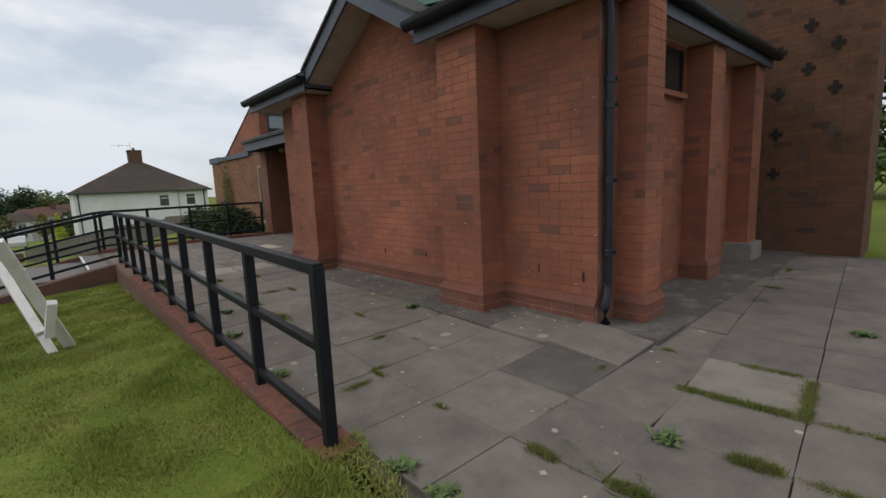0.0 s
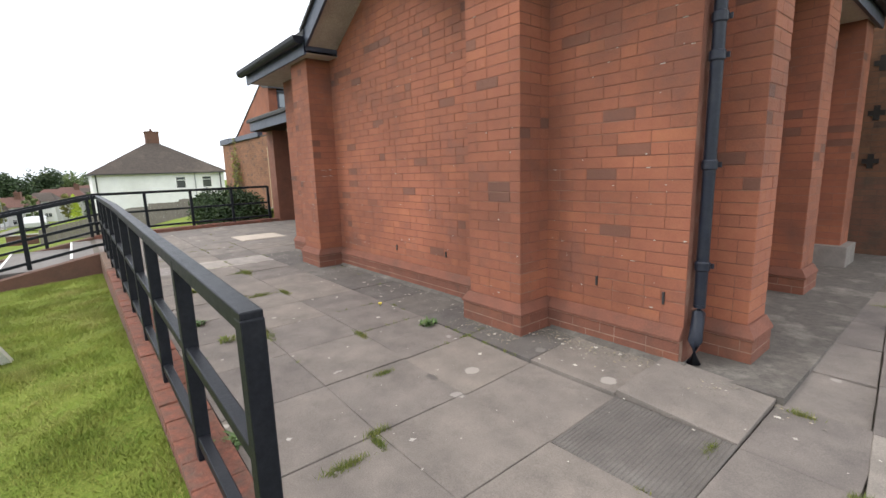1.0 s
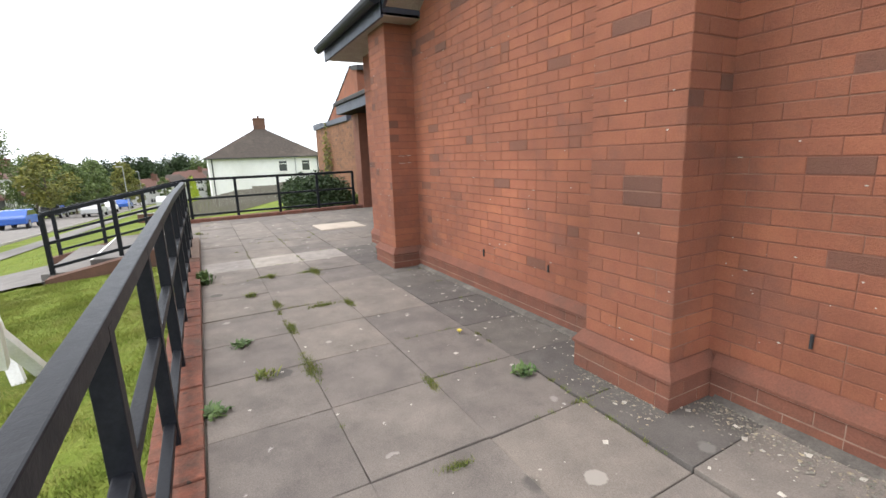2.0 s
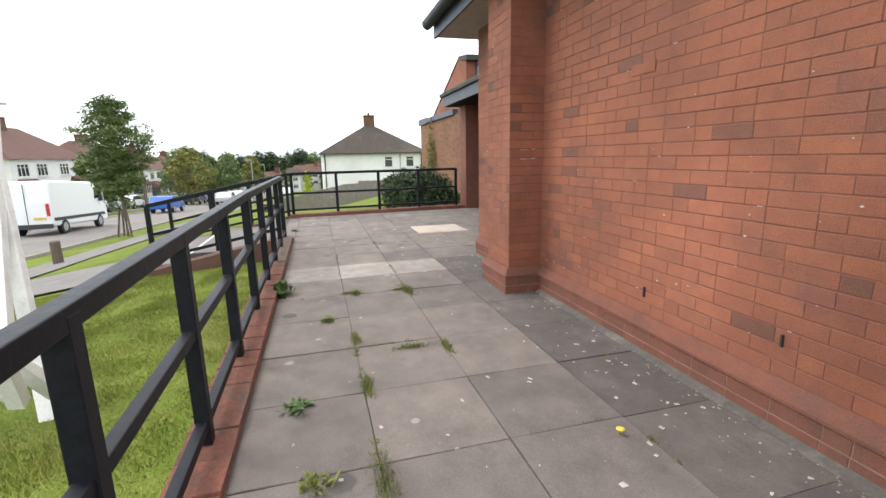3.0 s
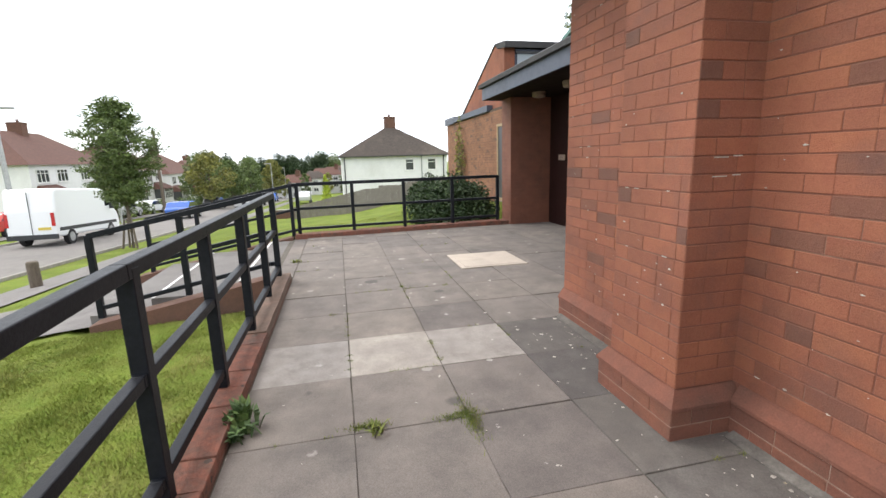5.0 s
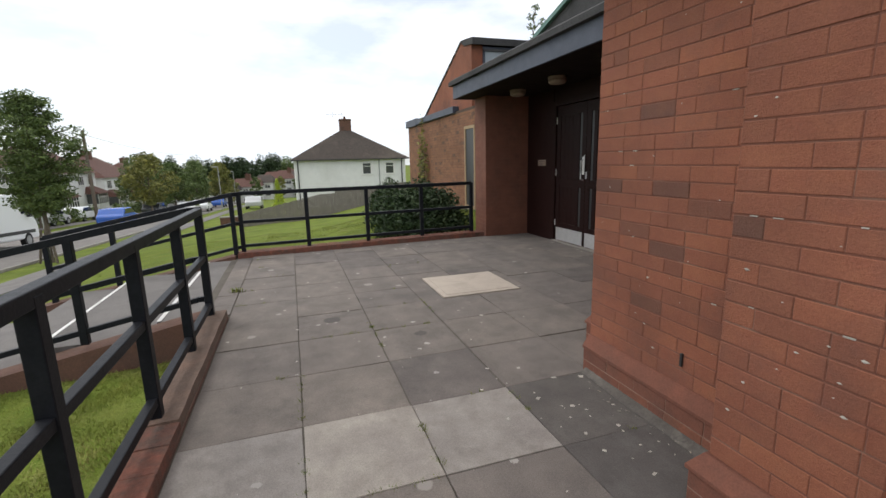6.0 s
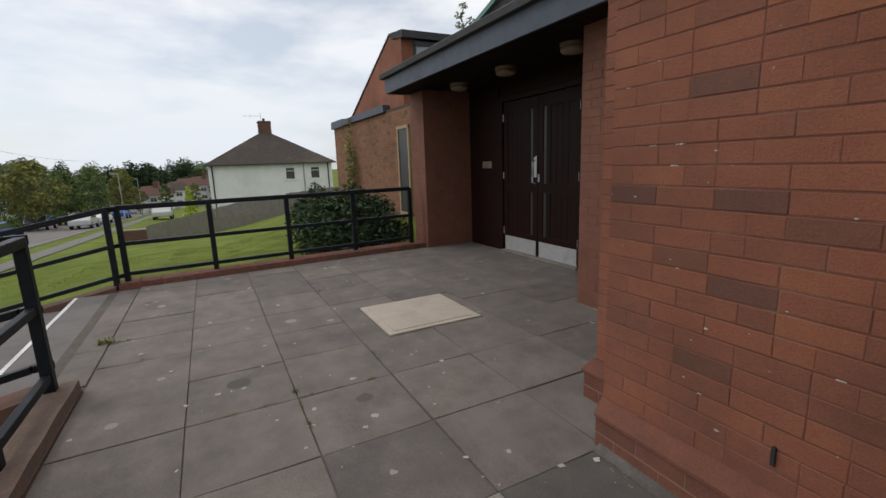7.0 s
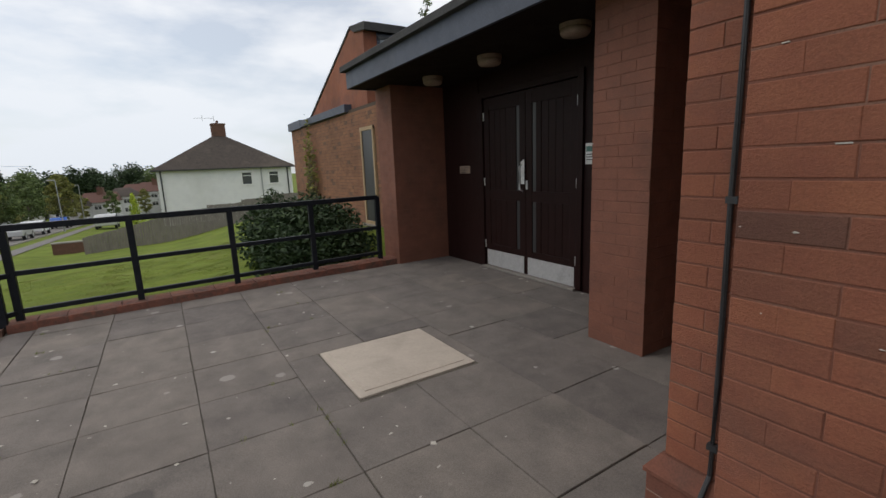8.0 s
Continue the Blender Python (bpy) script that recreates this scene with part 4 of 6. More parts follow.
# ---- far houses ----
def house(m, w, d, eave, ridge, wall, tile, label, chimneys, windows, hip=None):
    """A house with a hipped roof: w along local x, d along local y, front to -y."""
    h = thing("house", label, "house", m)
    hip = d / 2 if hip is None else hip
    part("wall", Mesh().box(-w / 2, w / 2, -d / 2, d / 2, -3, eave), wall, h)
    o = 0.4
    r = Mesh()
    r.add([(-w / 2 - o, -d / 2 - o, eave), (w / 2 + o, -d / 2 - o, eave), (w / 2 + o, d / 2 + o, eave), (-w / 2 - o, d / 2 + o, eave),
           (-w / 2 + hip, 0, ridge), (w / 2 - hip, 0, ridge)], [(0, 1, 5, 4), (1, 2, 5), (2, 3, 4, 5), (3, 0, 4), (0, 3, 2, 1)])
    ro = part("roof", r, tile, h)
    for x, y in chimneys:
        ch = Mesh().box(x - 0.45, x + 0.45, y - 0.6, y + 0.6, ridge - 1.6, ridge + 0.9).box(x - 0.5, x + 0.5, y - 0.65, y + 0.65, ridge + 0.75, ridge + 0.85)
        part("chimney", ch, M["kerb_face"], ro)
        part("chimney_pot", Mesh().tube([(x - 0.2, y, ridge + 0.9), (x - 0.2, y, ridge + 1.2)], 0.12, 8), M["tile_red"], ro)
    for x, y, z, ww, hh, face in windows:
        wi = new("window")
        wi.parent = h
        wi.matrix_local = Matrix.Translation((x, y, z)) @ Matrix.Rotation({"-y": 0, "+x": math.pi / 2, "-x": -math.pi / 2, "+y": math.pi}[face], 4, "Z")
        f = Mesh()
        f.box(-ww / 2, ww / 2, -0.06, 0.05, 0, 0.08).box(-ww / 2, ww / 2, -0.06, 0.05, hh - 0.08, hh).box(-ww / 2, -ww / 2 + 0.08, -0.06, 0.05, 0.08, hh - 0.08)
        f.box(ww / 2 - 0.08, ww / 2, -0.06, 0.05, 0.08, hh - 0.08)
        n = max(1, round(ww / 0.65))
        for k in range(1, n):
            f.box(-ww / 2 + ww * k / n - 0.03, -ww / 2 + ww * k / n + 0.03, -0.05, 0.05, 0.08, hh - 0.08)
        f.box(-ww / 2 + 0.08, ww / 2 - 0.08, -0.05, 0.05, hh * 0.68, hh * 0.68 + 0.05)
        part("frame", f, M["white"], wi)
        part("pane", Mesh().box(-ww / 2 + 0.05, ww / 2 - 0.05, -0.015, 0.03, 0.05, hh - 0.05), M["glass_house"], wi)
        part("sill", Mesh().box(-ww / 2 - 0.08, ww / 2 + 0.08, -0.12, 0.03, -0.06, -0.005), M["white"], wi)
    return h


house(pose(-54, 7.8, -3.4), 9.0, 11.2, 5.2, 8.6, M["white_wall"], M["tile_brown"], "white rendered semi-detached house with a brown hipped roof", [(0.3, 0.05)],
      [(4.5, 1.5, 3.6, 0.95, 1.2, "+x"), (4.5, 3.9, 3.6, 0.95, 1.2, "+x")], hip=4.2)
white_house = [o for o in scene.objects if o.name.startswith("house") and not o.parent][-1]
for dy in (-5.3, 2.8, 5.2):
    part("downpipe", Mesh().tube([(4.58, dy, -2.5), (4.58, dy, 5.0), (4.8, dy, 5.18)], 0.06, 8), M["plastic_dark"] if dy != 2.8 else M["galv"], white_house)
part("gutter", Mesh().box(4.86, 4.98, -6.0, 6.0, 5.1, 5.2), M["plastic_dark"], white_house)
shrub_spots = []
for i in range(8):
    x = -54 - i * 16.5
    house(pose(x, -28, ground_z(x, -20) + 0.4), 13.5, 8, 5.0, 8.2, M["white_wall"], M["tile_red"], "white rendered semi-detached house with a red tiled roof", [(0, 0)],
          [(sx * k, 4.0, z, 1.8, 1.2, "+y") for sx in (-1, 1) for k in (2.0, 5.0) for z in (3.4,)], hip=3.5)
    hs = [o for o in scene.objects if o.name.startswith("house") and not o.parent][-1]
    for sx in (-1, 1):
        bay = part("bay", Mesh().box(sx * 4.6 - 1.7, sx * 4.6 + 1.7, 4.0, 5.3, -2, 0.9), M["white_wall"], hs, "white rendered bay")
        part("bay_window", Mesh().box(sx * 4.6 - 1.6, sx * 4.6 + 1.6, 5.3, 5.33, 0.904, 2.2).box(sx * 4.6 - 1.6, sx * 4.6 + 1.6, 4.0, 5.3, 0.904, 2.2), M["glass_house"], bay)
        f = Mesh()
        for k in range(6):
            f.box(sx * 4.6 - 1.64 + k * 0.64, sx * 4.6 - 1.56 + k * 0.64, 5.3, 5.37, 0.9, 2.25)
        f.box(sx * 4.6 - 1.65, sx * 4.6 + 1.65, 5.3, 5.375, 1.75, 1.82)
        part("bay_frame", f, M["white"], bay)
        part("bay_roof", Mesh().hexa([(sx * 4.6 - 2.0, 4.0, 2.24), (sx * 4.6 + 2.0, 4.0, 2.24), (sx * 4.6 + 2.0, 5.6, 2.24), (sx * 4.6 - 2.0, 5.6, 2.24)],
                                     [(sx * 4.6 - 1.4, 4.0, 3.2), (sx * 4.6 + 1.4, 4.0, 3.2), (sx * 4.6 + 1.9, 5.55, 2.34), (sx * 4.6 - 1.9, 5.55, 2.34)]), M["tile_red"], bay)
    gz = ground_z(x, -22)
    for k in range(3):
        shrub_spots.append((x - 5 + 5 * k, -18.6 + 0.3 * k))

# the timber fence below the lawn
fence = thing("boundary_fence", "weathered grey close-boarded timber fence", "fence")
def fence_boards():
    for k in range(132):
        x, y = -30 - 0.02 * k, -1.0 + 0.11 * k
        z = ground_z(x, y) - 0.15
        h = min(-0.78 + 0.162 * (k // 16), -1.3 + 0.021 * k) - z + rnd.uniform(-0.02, 0.02)
        key = ("board", round(h, 1))
        if key not in SHARED:
            SHARED[key] = Mesh().box(-0.012, 0.012, 0, 0.104, 0, key[1]).data("board", M["fence"])
        ob = new("board", SHARED[key])
        ob.parent = fence
        ob.matrix_local = pose(x + (0.012 if k % 2 else 0), y, z + (h - key[1]))


fence_boards()


# ---- vehicles ----
def vehicle(name, label, m, body, width, glass, wheels, paint, radius=0.33):
    v = thing(name, label, "van" if name == "van" else "car", m)
    part("body", Mesh().prism(body, "y", -width / 2, width / 2), paint, v, bevel=0.09)
    for g in glass:
        part("window", Mesh().prism(g, "y", -width / 2 - 0.006, width / 2 + 0.006), M["glass"], v)
    for x in wheels:
        for s in (-1, 1):
            w = part("wheel", Mesh().tube([(x, s * (width / 2 - 0.2), radius), (x, s * (width / 2 + 0.01), radius)], radius, 18), M["rubber"], v)
            part("rim", Mesh().tube([(x, s * (width / 2 - 0.05), radius), (x, s * (width / 2 + 0.018), radius)], radius * 0.62, 14), M["galv"], w)
    return v


VAN = [(-2.95, 0.45), (-2.95, 1.6), (-2.85, 2.55), (-2.7, 2.65), (1.3, 2.62), (1.75, 2.5), (2.25, 1.75), (2.85, 1.3), (3.0, 1.0), (3.0, 0.4)]
def on_slope(x0, y):
    return Matrix.Translation((x0, y, ground_z(x0, y) + 0.02)) @ Matrix.Rotation(-math.atan(0.05), 4, "Y") @ Matrix.Rotation(math.pi, 4, "Z")


van = vehicle("van", "white high-roof panel van parked at the kerb", on_slope(-28.0, -11.9), VAN, 2.0, [[(1.55, 1.65), (1.6, 2.3), (1.78, 2.3), (2.15, 1.72)]], (-1.9, 1.9), M["van_paint"], 0.36)
CAR = [(-2.0, 0.35), (-2.05, 0.85), (-1.75, 1.0), (-1.35, 1.42), (0.2, 1.46), (0.95, 1.0), (1.85, 0.82), (2.0, 0.6), (2.0, 0.35)]
CAR_GLASS = [[(-1.6, 1.0), (-1.3, 1.36), (0.15, 1.4), (0.75, 1.02)]]
vehicle("car", "bright blue hatchback parked at the kerb", on_slope(-44, -11.4), CAR, 1.75, CAR_GLASS, (-1.25, 1.3), M["blue_paint"])


# ---- trees ----
def leaves(m, centre, radii, count, size, r):
    """Many small leaf faces in a shell-heavy cloud round centre."""
    for _ in range(count):
        while True:
            p = Vector((r.uniform(-1, 1), r.uniform(-1, 1), r.uniform(-1, 1)))
            if 0.25 < p.length <= 1:
                break
        c = Vector(centre) + Vector((p.x * radii[0], p.y * radii[1], p.z * radii[2]))
        a = Vector((r.uniform(-1, 1), r.uniform(-1, 1), r.uniform(-0.6, 0.6))).normalized() * size * r.uniform(0.6, 1.3)
        b = a.cross(Vector((r.uniform(-1, 1), r.uniform(-1, 1), r.uniform(-1, 1)))).normalized() * size * 0.45
        m.add([c - a, c + b, c + a, c - b], [(0, 1, 2, 3)])


def tree(m, height, spread, trunk_h, label, leaf, clumps=26, per=220, size=0.09, seed=1, lean=0.0):
    r = random.Random(seed)
    t = thing("tree", label, "tree", m)
    wood = Mesh().tube([(0, 0, -0.3), (0.03, 0.02, trunk_h * 0.5), (lean * 0.4, 0, trunk_h), (lean, 0.05, height * 0.82)], [0.1 * height / 5, 0.08 * height / 5, 0.07 * height / 5, 0.015], 8)
    crown = Mesh()
    for i in range(clumps):
        f = (i + 0.5) / clumps
        z = trunk_h * 0.85 + (height - trunk_h * 0.85) * f
        w = spread * (math.sin(math.pi * min(1, 0.18 + 0.8 * f)) ** 0.8) * r.uniform(0.35, 1.0)
        a = i * 2.4 + r.uniform(-0.4, 0.4)
        c = Vector((w * math.cos(a) + lean * f, w * math.sin(a), z))
        wood.tube([(lean * 0.6 * f, 0, z - spread * 0.45), (c.x * 0.5, c.y * 0.5, z - spread * 0.18), tuple(c)], [0.03 * height / 6, 0.018 * height / 6, 0.006], 5, False)
        leaves(crown, c, (spread * 0.34, spread * 0.34, spread * 0.22), per, size, r)
    part("trunk", wood, M["bark"], t)
    part("crown", crown, leaf, t)
    return t


tz = ground_z(-22.5, -7.0)


def street_tree(m, label):
    """A young tree with layered, slightly drooping sprays of leaves, open between them and uneven at the top."""
    r = random.Random(12)
    t = thing("tree", label, "tree", m)
    wood, crown = Mesh(), Mesh()
    wood.tube([(0, 0, -0.3), (0.02, 0.02, 1.2), (-0.03, 0, 2.2), (0.03, 0.04, 3.6), (0, 0, 5.2)], [0.1, 0.085, 0.075, 0.05, 0.015], 9)
    for i in range(64):
        f = (i + 0.5) / 64
        z = 2.2 + 3.8 * f
        reach = 0.78 * (0.7 + 1.12 * math.sin(math.pi * (0.12 + 0.72 * f)) ** 1.5) * (1.0 - 0.55 * max(0.0, f - 0.72) / 0.28) * r.choice((0.45, 0.7, 0.85, 1.0, 1.12))
        a = i * 2.4 + r.uniform(-0.3, 0.3)
        tip = Vector((reach * math.cos(a), reach * math.sin(a), z + r.uniform(-0.1, 0.1)))
        root = Vector((0, 0, max(1.7, z - 0.5 - 0.35 * reach)))
        mid = root.lerp(tip, 0.55) + Vector((0, 0, 0.16))
        wood.tube([root, mid, tip], [0.022, 0.014, 0.004], 5, False)
        for q in (0.35, 0.6, 0.82, 1.0):
            c = mid.lerp(tip, (q - 0.55) / 0.45) if q > 0.55 else root.lerp(mid, q / 0.55)
            for _ in range(2):
                d = Vector((r.gauss(0, 0.16), r.gauss(0, 0.16), r.gauss(0, 0.07)))
                leaves(crown, c + d, (0.32, 0.32, 0.13), 48, 0.06, r)
    part("trunk", wood, M["bark"], t)
    part("crown", crown, M["leaf"], t)
    return t


street_tree(pose(-22.5, -6.9, tz), "young street tree with layered green sprays and stakes")

# stakes of the street tree
for dx, dy in ((0.35, 0.3), (-0.35, -0.3), (0.0, -0.45)):
    s = thing("tree_stake", "weathered timber stake beside the street tree", "stake", Matrix.Translation((-22.5 + dx, -6.9 + dy, tz)), "stakes round the street tree")
    part("stake", Mesh().tube([(0, 0, -0.3), (-dx * 0.6, -dy * 0.6, 1.25)], 0.045, 8), M["bark"], s)


# ---- doors ----
def entrance_doors():
    d = thing("door_1", "closed dark-stained double entrance doors with aluminium kick plates", "door", Matrix.Translation((-7.92, 5.85, 0.015)), kind="structure")
    part("frame", Mesh().box(-0.86, -0.79, -0.03, 0.06, 0, 2.19).box(0.74, 0.81, -0.03, 0.06, 0, 2.19).box(-0.79, 0.74, -0.03, 0.06, 2.12, 2.19), M["door"], d, bevel=0.004)
    part("threshold", Mesh().box(-0.8, 0.75, -0.07, 0.02, -0.01, 0.012), M["concrete"], d)
    for x0, x1 in ((-0.785, -0.028), (-0.022, 0.735)):
        leaf = part("door_leaf", Mesh().box(x0, x1, 0.012, 0.055, 0.012, 2.115), M["door"], d, bevel=0.003)
        meet = x1 if x0 < -0.1 else x0
        s = -1 if x0 < -0.1 else 1
        frame = Mesh()
        # stiles, rails and the tall slots beside the meeting edge
        for a, b, z0, z1 in ((x0, x0 + 0.1, 0.02, 2.11), (x1 - 0.1, x1, 0.02, 2.11), (x0 + 0.1, x1 - 0.1, 1.96, 2.11), (x0 + 0.1, x1 - 0.1, 0.02, 0.3), (x0 + 0.1, x1 - 0.1, 0.88, 1.0)):
            frame.box(a, b, -0.004, 0.012, z0, z1)
        a = meet + s * 0.2
        frame.box(a - 0.04, a + 0.04, -0.003, 0.012, 0.3, 0.88).box(a - 0.04, a + 0.04, -0.003, 0.012, 1.0, 1.96)
        part("stiles", frame, M["door"], leaf, bevel=0.003)
        p0, p1 = (x0 + 0.1, a - 0.04) if s < 0 else (a + 0.04, x1 - 0.1)
        n = 4
        for z0, z1 in ((0.3, 0.88), (1.0, 1.96)):
            for k in range(n):
                w = (p1 - p0) / n
                part("board", Mesh().box(p0 + k * w + 0.002, p0 + (k + 1) * w - 0.002, 0.004, 0.013, z0, z1), M["door"], leaf, bevel=0.002)
            b0, b1 = (a + 0.04, x1 - 0.1) if s < 0 else (x0 + 0.1, a - 0.04)
            part("slot_glass", Mesh().box(b0, b1, 0.006, 0.014, z0, z1), M["glass_slot"], leaf, "narrow dark glazed slot")
        part("kick_plate", Mesh().box(x0 + 0.03, x1 - 0.03, -0.008, -0.004, 0.02, 0.225), M["alu"], leaf, "aluminium kick plate")
        hx = x0 + 0.005 if s < 0 else x1 - 0.005
        for z in (0.25, 1.05, 1.85):
            part("hinge", Mesh().tube([(hx, -0.012, z), (hx, -0.012, z + 0.1)], 0.008, 8), M["alu"], leaf, "steel hinge")
    part("pull_handle", Mesh().tube([(-0.075, -0.006, 1.0), (-0.075, -0.05, 1.02), (-0.075, -0.05, 1.28), (-0.075, -0.006, 1.3)], 0.012, 8), M["alu"], d, "steel pull handle")
    part("letter_notice", Mesh().hexa([(-0.1, -0.012, 1.08), (-0.02, -0.03, 1.08), (-0.02, -0.026, 1.08), (-0.1, -0.008, 1.08)],
                                      [(-0.1, -0.012, 1.33), (-0.02, -0.03, 1.36), (-0.02, -0.026, 1.36), (-0.1, -0.008, 1.33)]), M["white"], d, "white paper notice stuck on the door")
    part("lock_plate", Mesh().box(-0.02, 0.012, -0.01, -0.004, 1.02, 1.12), M["alu"], d, "steel lock plate")


entrance_doors()
part("jamb_panel", Mesh().box(-9.62, -8.8, 5.836, 5.849, 0.02, 2.4), M["door"], thing("wall_panel", "dark stained boarded panel beside the doors", "panel", kind="structure"))
p = thing("sign_plate", "small brass plate on the dark entrance wall", "sign", Matrix.Translation((-9.12, 5.835, 1.27)))
part("plate", Mesh().box(-0.12, 0.12, -0.012, 0, -0.05, 0.05), M["lamp_glass"], p, bevel=0.003)
for k in range(3):
    part("writing_bar", Mesh().box(-0.09, 0.09 - 0.03 * k, -0.0145, -0.012, 0.022 - 0.03 * k, 0.03 - 0.03 * k), M["plastic_dark"], p)
p = thing("notice", "small white and green notice beside the doors", "notice", Matrix.Translation((-7.03, 5.848, 1.4)))
part("sheet", Mesh().box(-0.06, 0.06, -0.006, 0, -0.1, 0.1), M["white"], p)
part("band", Mesh().box(-0.05, 0.05, -0.009, -0.006, 0.02, 0.07), M["teal"], p)
for k in range(3):
    part("writing_bar", Mesh().box(-0.045, 0.045, -0.009, -0.006, -0.01 - 0.025 * k, -0.002 - 0.025 * k), M["plastic_dark"], p)


def bulkhead(x, y):
    b = thing("bulkhead_lamp", "round unlit ceiling lamp under the canopy", "lamp", Matrix.Translation((x, y, 2.41)), "lamps under the canopy")
    part("base", Mesh().tube([(0, 0, -0.001), (0, 0, -0.035)], 0.125, 24), M["lamp_glass"], b)
    part("diffuser", Mesh().tube([(0, 0, -0.035), (0, 0, -0.07), (0, 0, -0.09), (0, 0, -0.1)], [0.12, 0.118, 0.1, 0.05], 24), M["lamp_glass"], b, smooth=True)
    return b


for x, y in ((-9.0, 5.3), (-7.85, 5.28), (-6.72, 5.26)):
    bulkhead(x, y)


# ---- pipes and cables on the hall ----
def downpipe():
    d = thing("downpipe", "black cast downpipe with brackets and a shoe at its foot", "downpipe", Matrix.Translation((1.607, 3.6, 0)))
    part("pipe", Mesh().tube([(0.0, -0.03, 2.66), (0, 0, 2.45), (0, 0, 0.36)], 0.034, 16, False), M["pipe"], d, smooth=True)
    part("offset", Mesh().tube([(0, 0, 0.38), (0, 0, 0.33), (0.004, -0.02, 0.27), (0.012, -0.055, 0.22), (0.012, -0.062, 0.16), (0.012, -0.062, 0.02)], [0.036, 0.037, 0.037, 0.037, 0.04, 0.04], 16), M["pipe"], d, smooth=True)
    for z in (0.62, 1.22, 1.82, 2.02):
        part("collar", Mesh().tube([(0, 0, z - 0.03), (0, 0, z - 0.022), (0, 0, z + 0.022), (0, 0, z + 0.03)], [0.036, 0.042, 0.042, 0.036], 16), M["pipe"], d)
        part("bracket", Mesh().box(-0.05, 0.055, 0.02, 0.034, z - 0.016, z + 0.016), M["pipe"], d, bevel=0.003)


downpipe()
c = thing("cable", "black cable clipped up the corner of the brick wall", "cable", Matrix.Translation((-4.77, 3.785, 0)))
part("cable_run", Mesh().tube([(0.0, -0.062, 0.02), (0.0, -0.062, 0.17), (0.001, 0.0, 0.25), (0.002, 0.0, 0.6), (-0.002, 0, 1.2), (0.001, 0, 1.8), (0, 0, 2.62)], 0.0095, 8), M["plastic_dark"], c)
for z in (0.35, 1.2, 1.95):
    part("clip", Mesh().box(-0.013, 0.022, -0.012, 0.012, z, z + 0.022), M["plastic_dark"], c)
s = thing("drain_shoe", "short black drain outlet at the wall's foot", "drain", Matrix.Translation((-4.72, 3.68, 0)))
part("shoe", Mesh().tube([(0, 0, 0), (0, 0.02, 0.09)], 0.05, 12), M["pipe"], s)

# high side window
w = thing("window_1", "dark high window with a brick sill in the hall's side wall", "window", Matrix.Translation((SIDE_X + 0.012, 5.05, 2.14)), kind="structure")
part("pane", Mesh().box(-0.01, 0.004, -0.5, 0.6, 0.02, 0.46), M["glass"], w)
part("frame", Mesh().box(-0.01, 0.02, -0.52, -0.46, 0, 0.46).box(-0.01, 0.02, 0.56, 0.62, 0, 0.46).box(-0.01, 0.02, 0.02, 0.07, 0, 0.46), M["door"], w, bevel=0.003)
part("sill", Mesh().box(-0.01, 0.06, -0.56, 0.66, -0.06, 0.0), M["brick_rest"], w, bevel=0.004)


# ---- kerb bricks ----
def kerb_bricks():
    """Rough brick-on-edge coping on both kerbs."""
    r = random.Random(11)
    variants = []
    for k in range(5):
        m = Mesh()
        w, d, h = 0.105, 0.11, 0.075
        top = [(r.uniform(0.001, 0.006), r.uniform(0.001, 0.006)) for _ in range(4)]
        j = [r.uniform(-0.008, 0.0) for _ in range(4)]
        lo = [(-w, -d, -0.02), (w, -d, -0.02), (w, d, -0.02), (-w, d, -0.02)]
        sx, sy = (-1, 1, 1, -1), (-1, -1, 1, 1)
        mid = [(sx[i] * (w - 0.001), sy[i] * (d - 0.001), h - 0.005 + j[i]) for i in range(4)]
        hi = [(sx[i] * (w - top[i][0]), sy[i] * (d - top[i][1]), h + j[i]) for i in range(4)]
        m.hexa(lo, mid).hexa(mid, hi)
        variants.append(m.data("brick", M["kerb_brick"]))
    x = RX_A + 0.1
    while x > -4.6:
        ob = new("brick", r.choice(variants))
        ob.parent = kerb
        ob.matrix_local = pose(x - 0.107, 1.043, rail_top(x - 0.107) - 1.0 + r.uniform(-0.004, 0.004), r.uniform(-0.8, 0.8), (1.15 if x > RX_A - 4.5 else 0) + r.uniform(-0.8, 0.8), r.uniform(-0.8, 0.8))
        x -= 0.2125
    m = Mesh()
    n = 40
    for k in range(n):
        a, b = x + (-6.62 - x) * k / n, x + (-6.62 - x) * (k + 1) / n
        ha, hb = 0.07 + 0.012 * noise.noise((a * 3, 0, 0)), 0.07 + 0.012 * noise.noise((b * 3, 0, 0))
        m.hexa([(b, 0.935, 0), (a, 0.935, 0), (a, 1.15, 0), (b, 1.15, 0)], [(b, 0.938, hb), (a, 0.938, ha), (a, 1.147, ha + 0.008), (b, 1.147, hb + 0.008)])
    part("coping", m, M["kerb_coping"], kerb, "rough brown cement coping")
    y = 1.05
    while y < 4.95:
        ob = new("brick", r.choice(variants))
        ob.parent = kerb_far
        ob.matrix_local = pose(-9.585 - 0.066 * (y - 1.0), y, 0.002 + r.uniform(-0.005, 0.004), 0, 0, 90 + 3.8 + r.uniform(-1.2, 1.2)) @ Matrix.Diagonal((1, 1.15, 1, 1))
        y += 0.2165


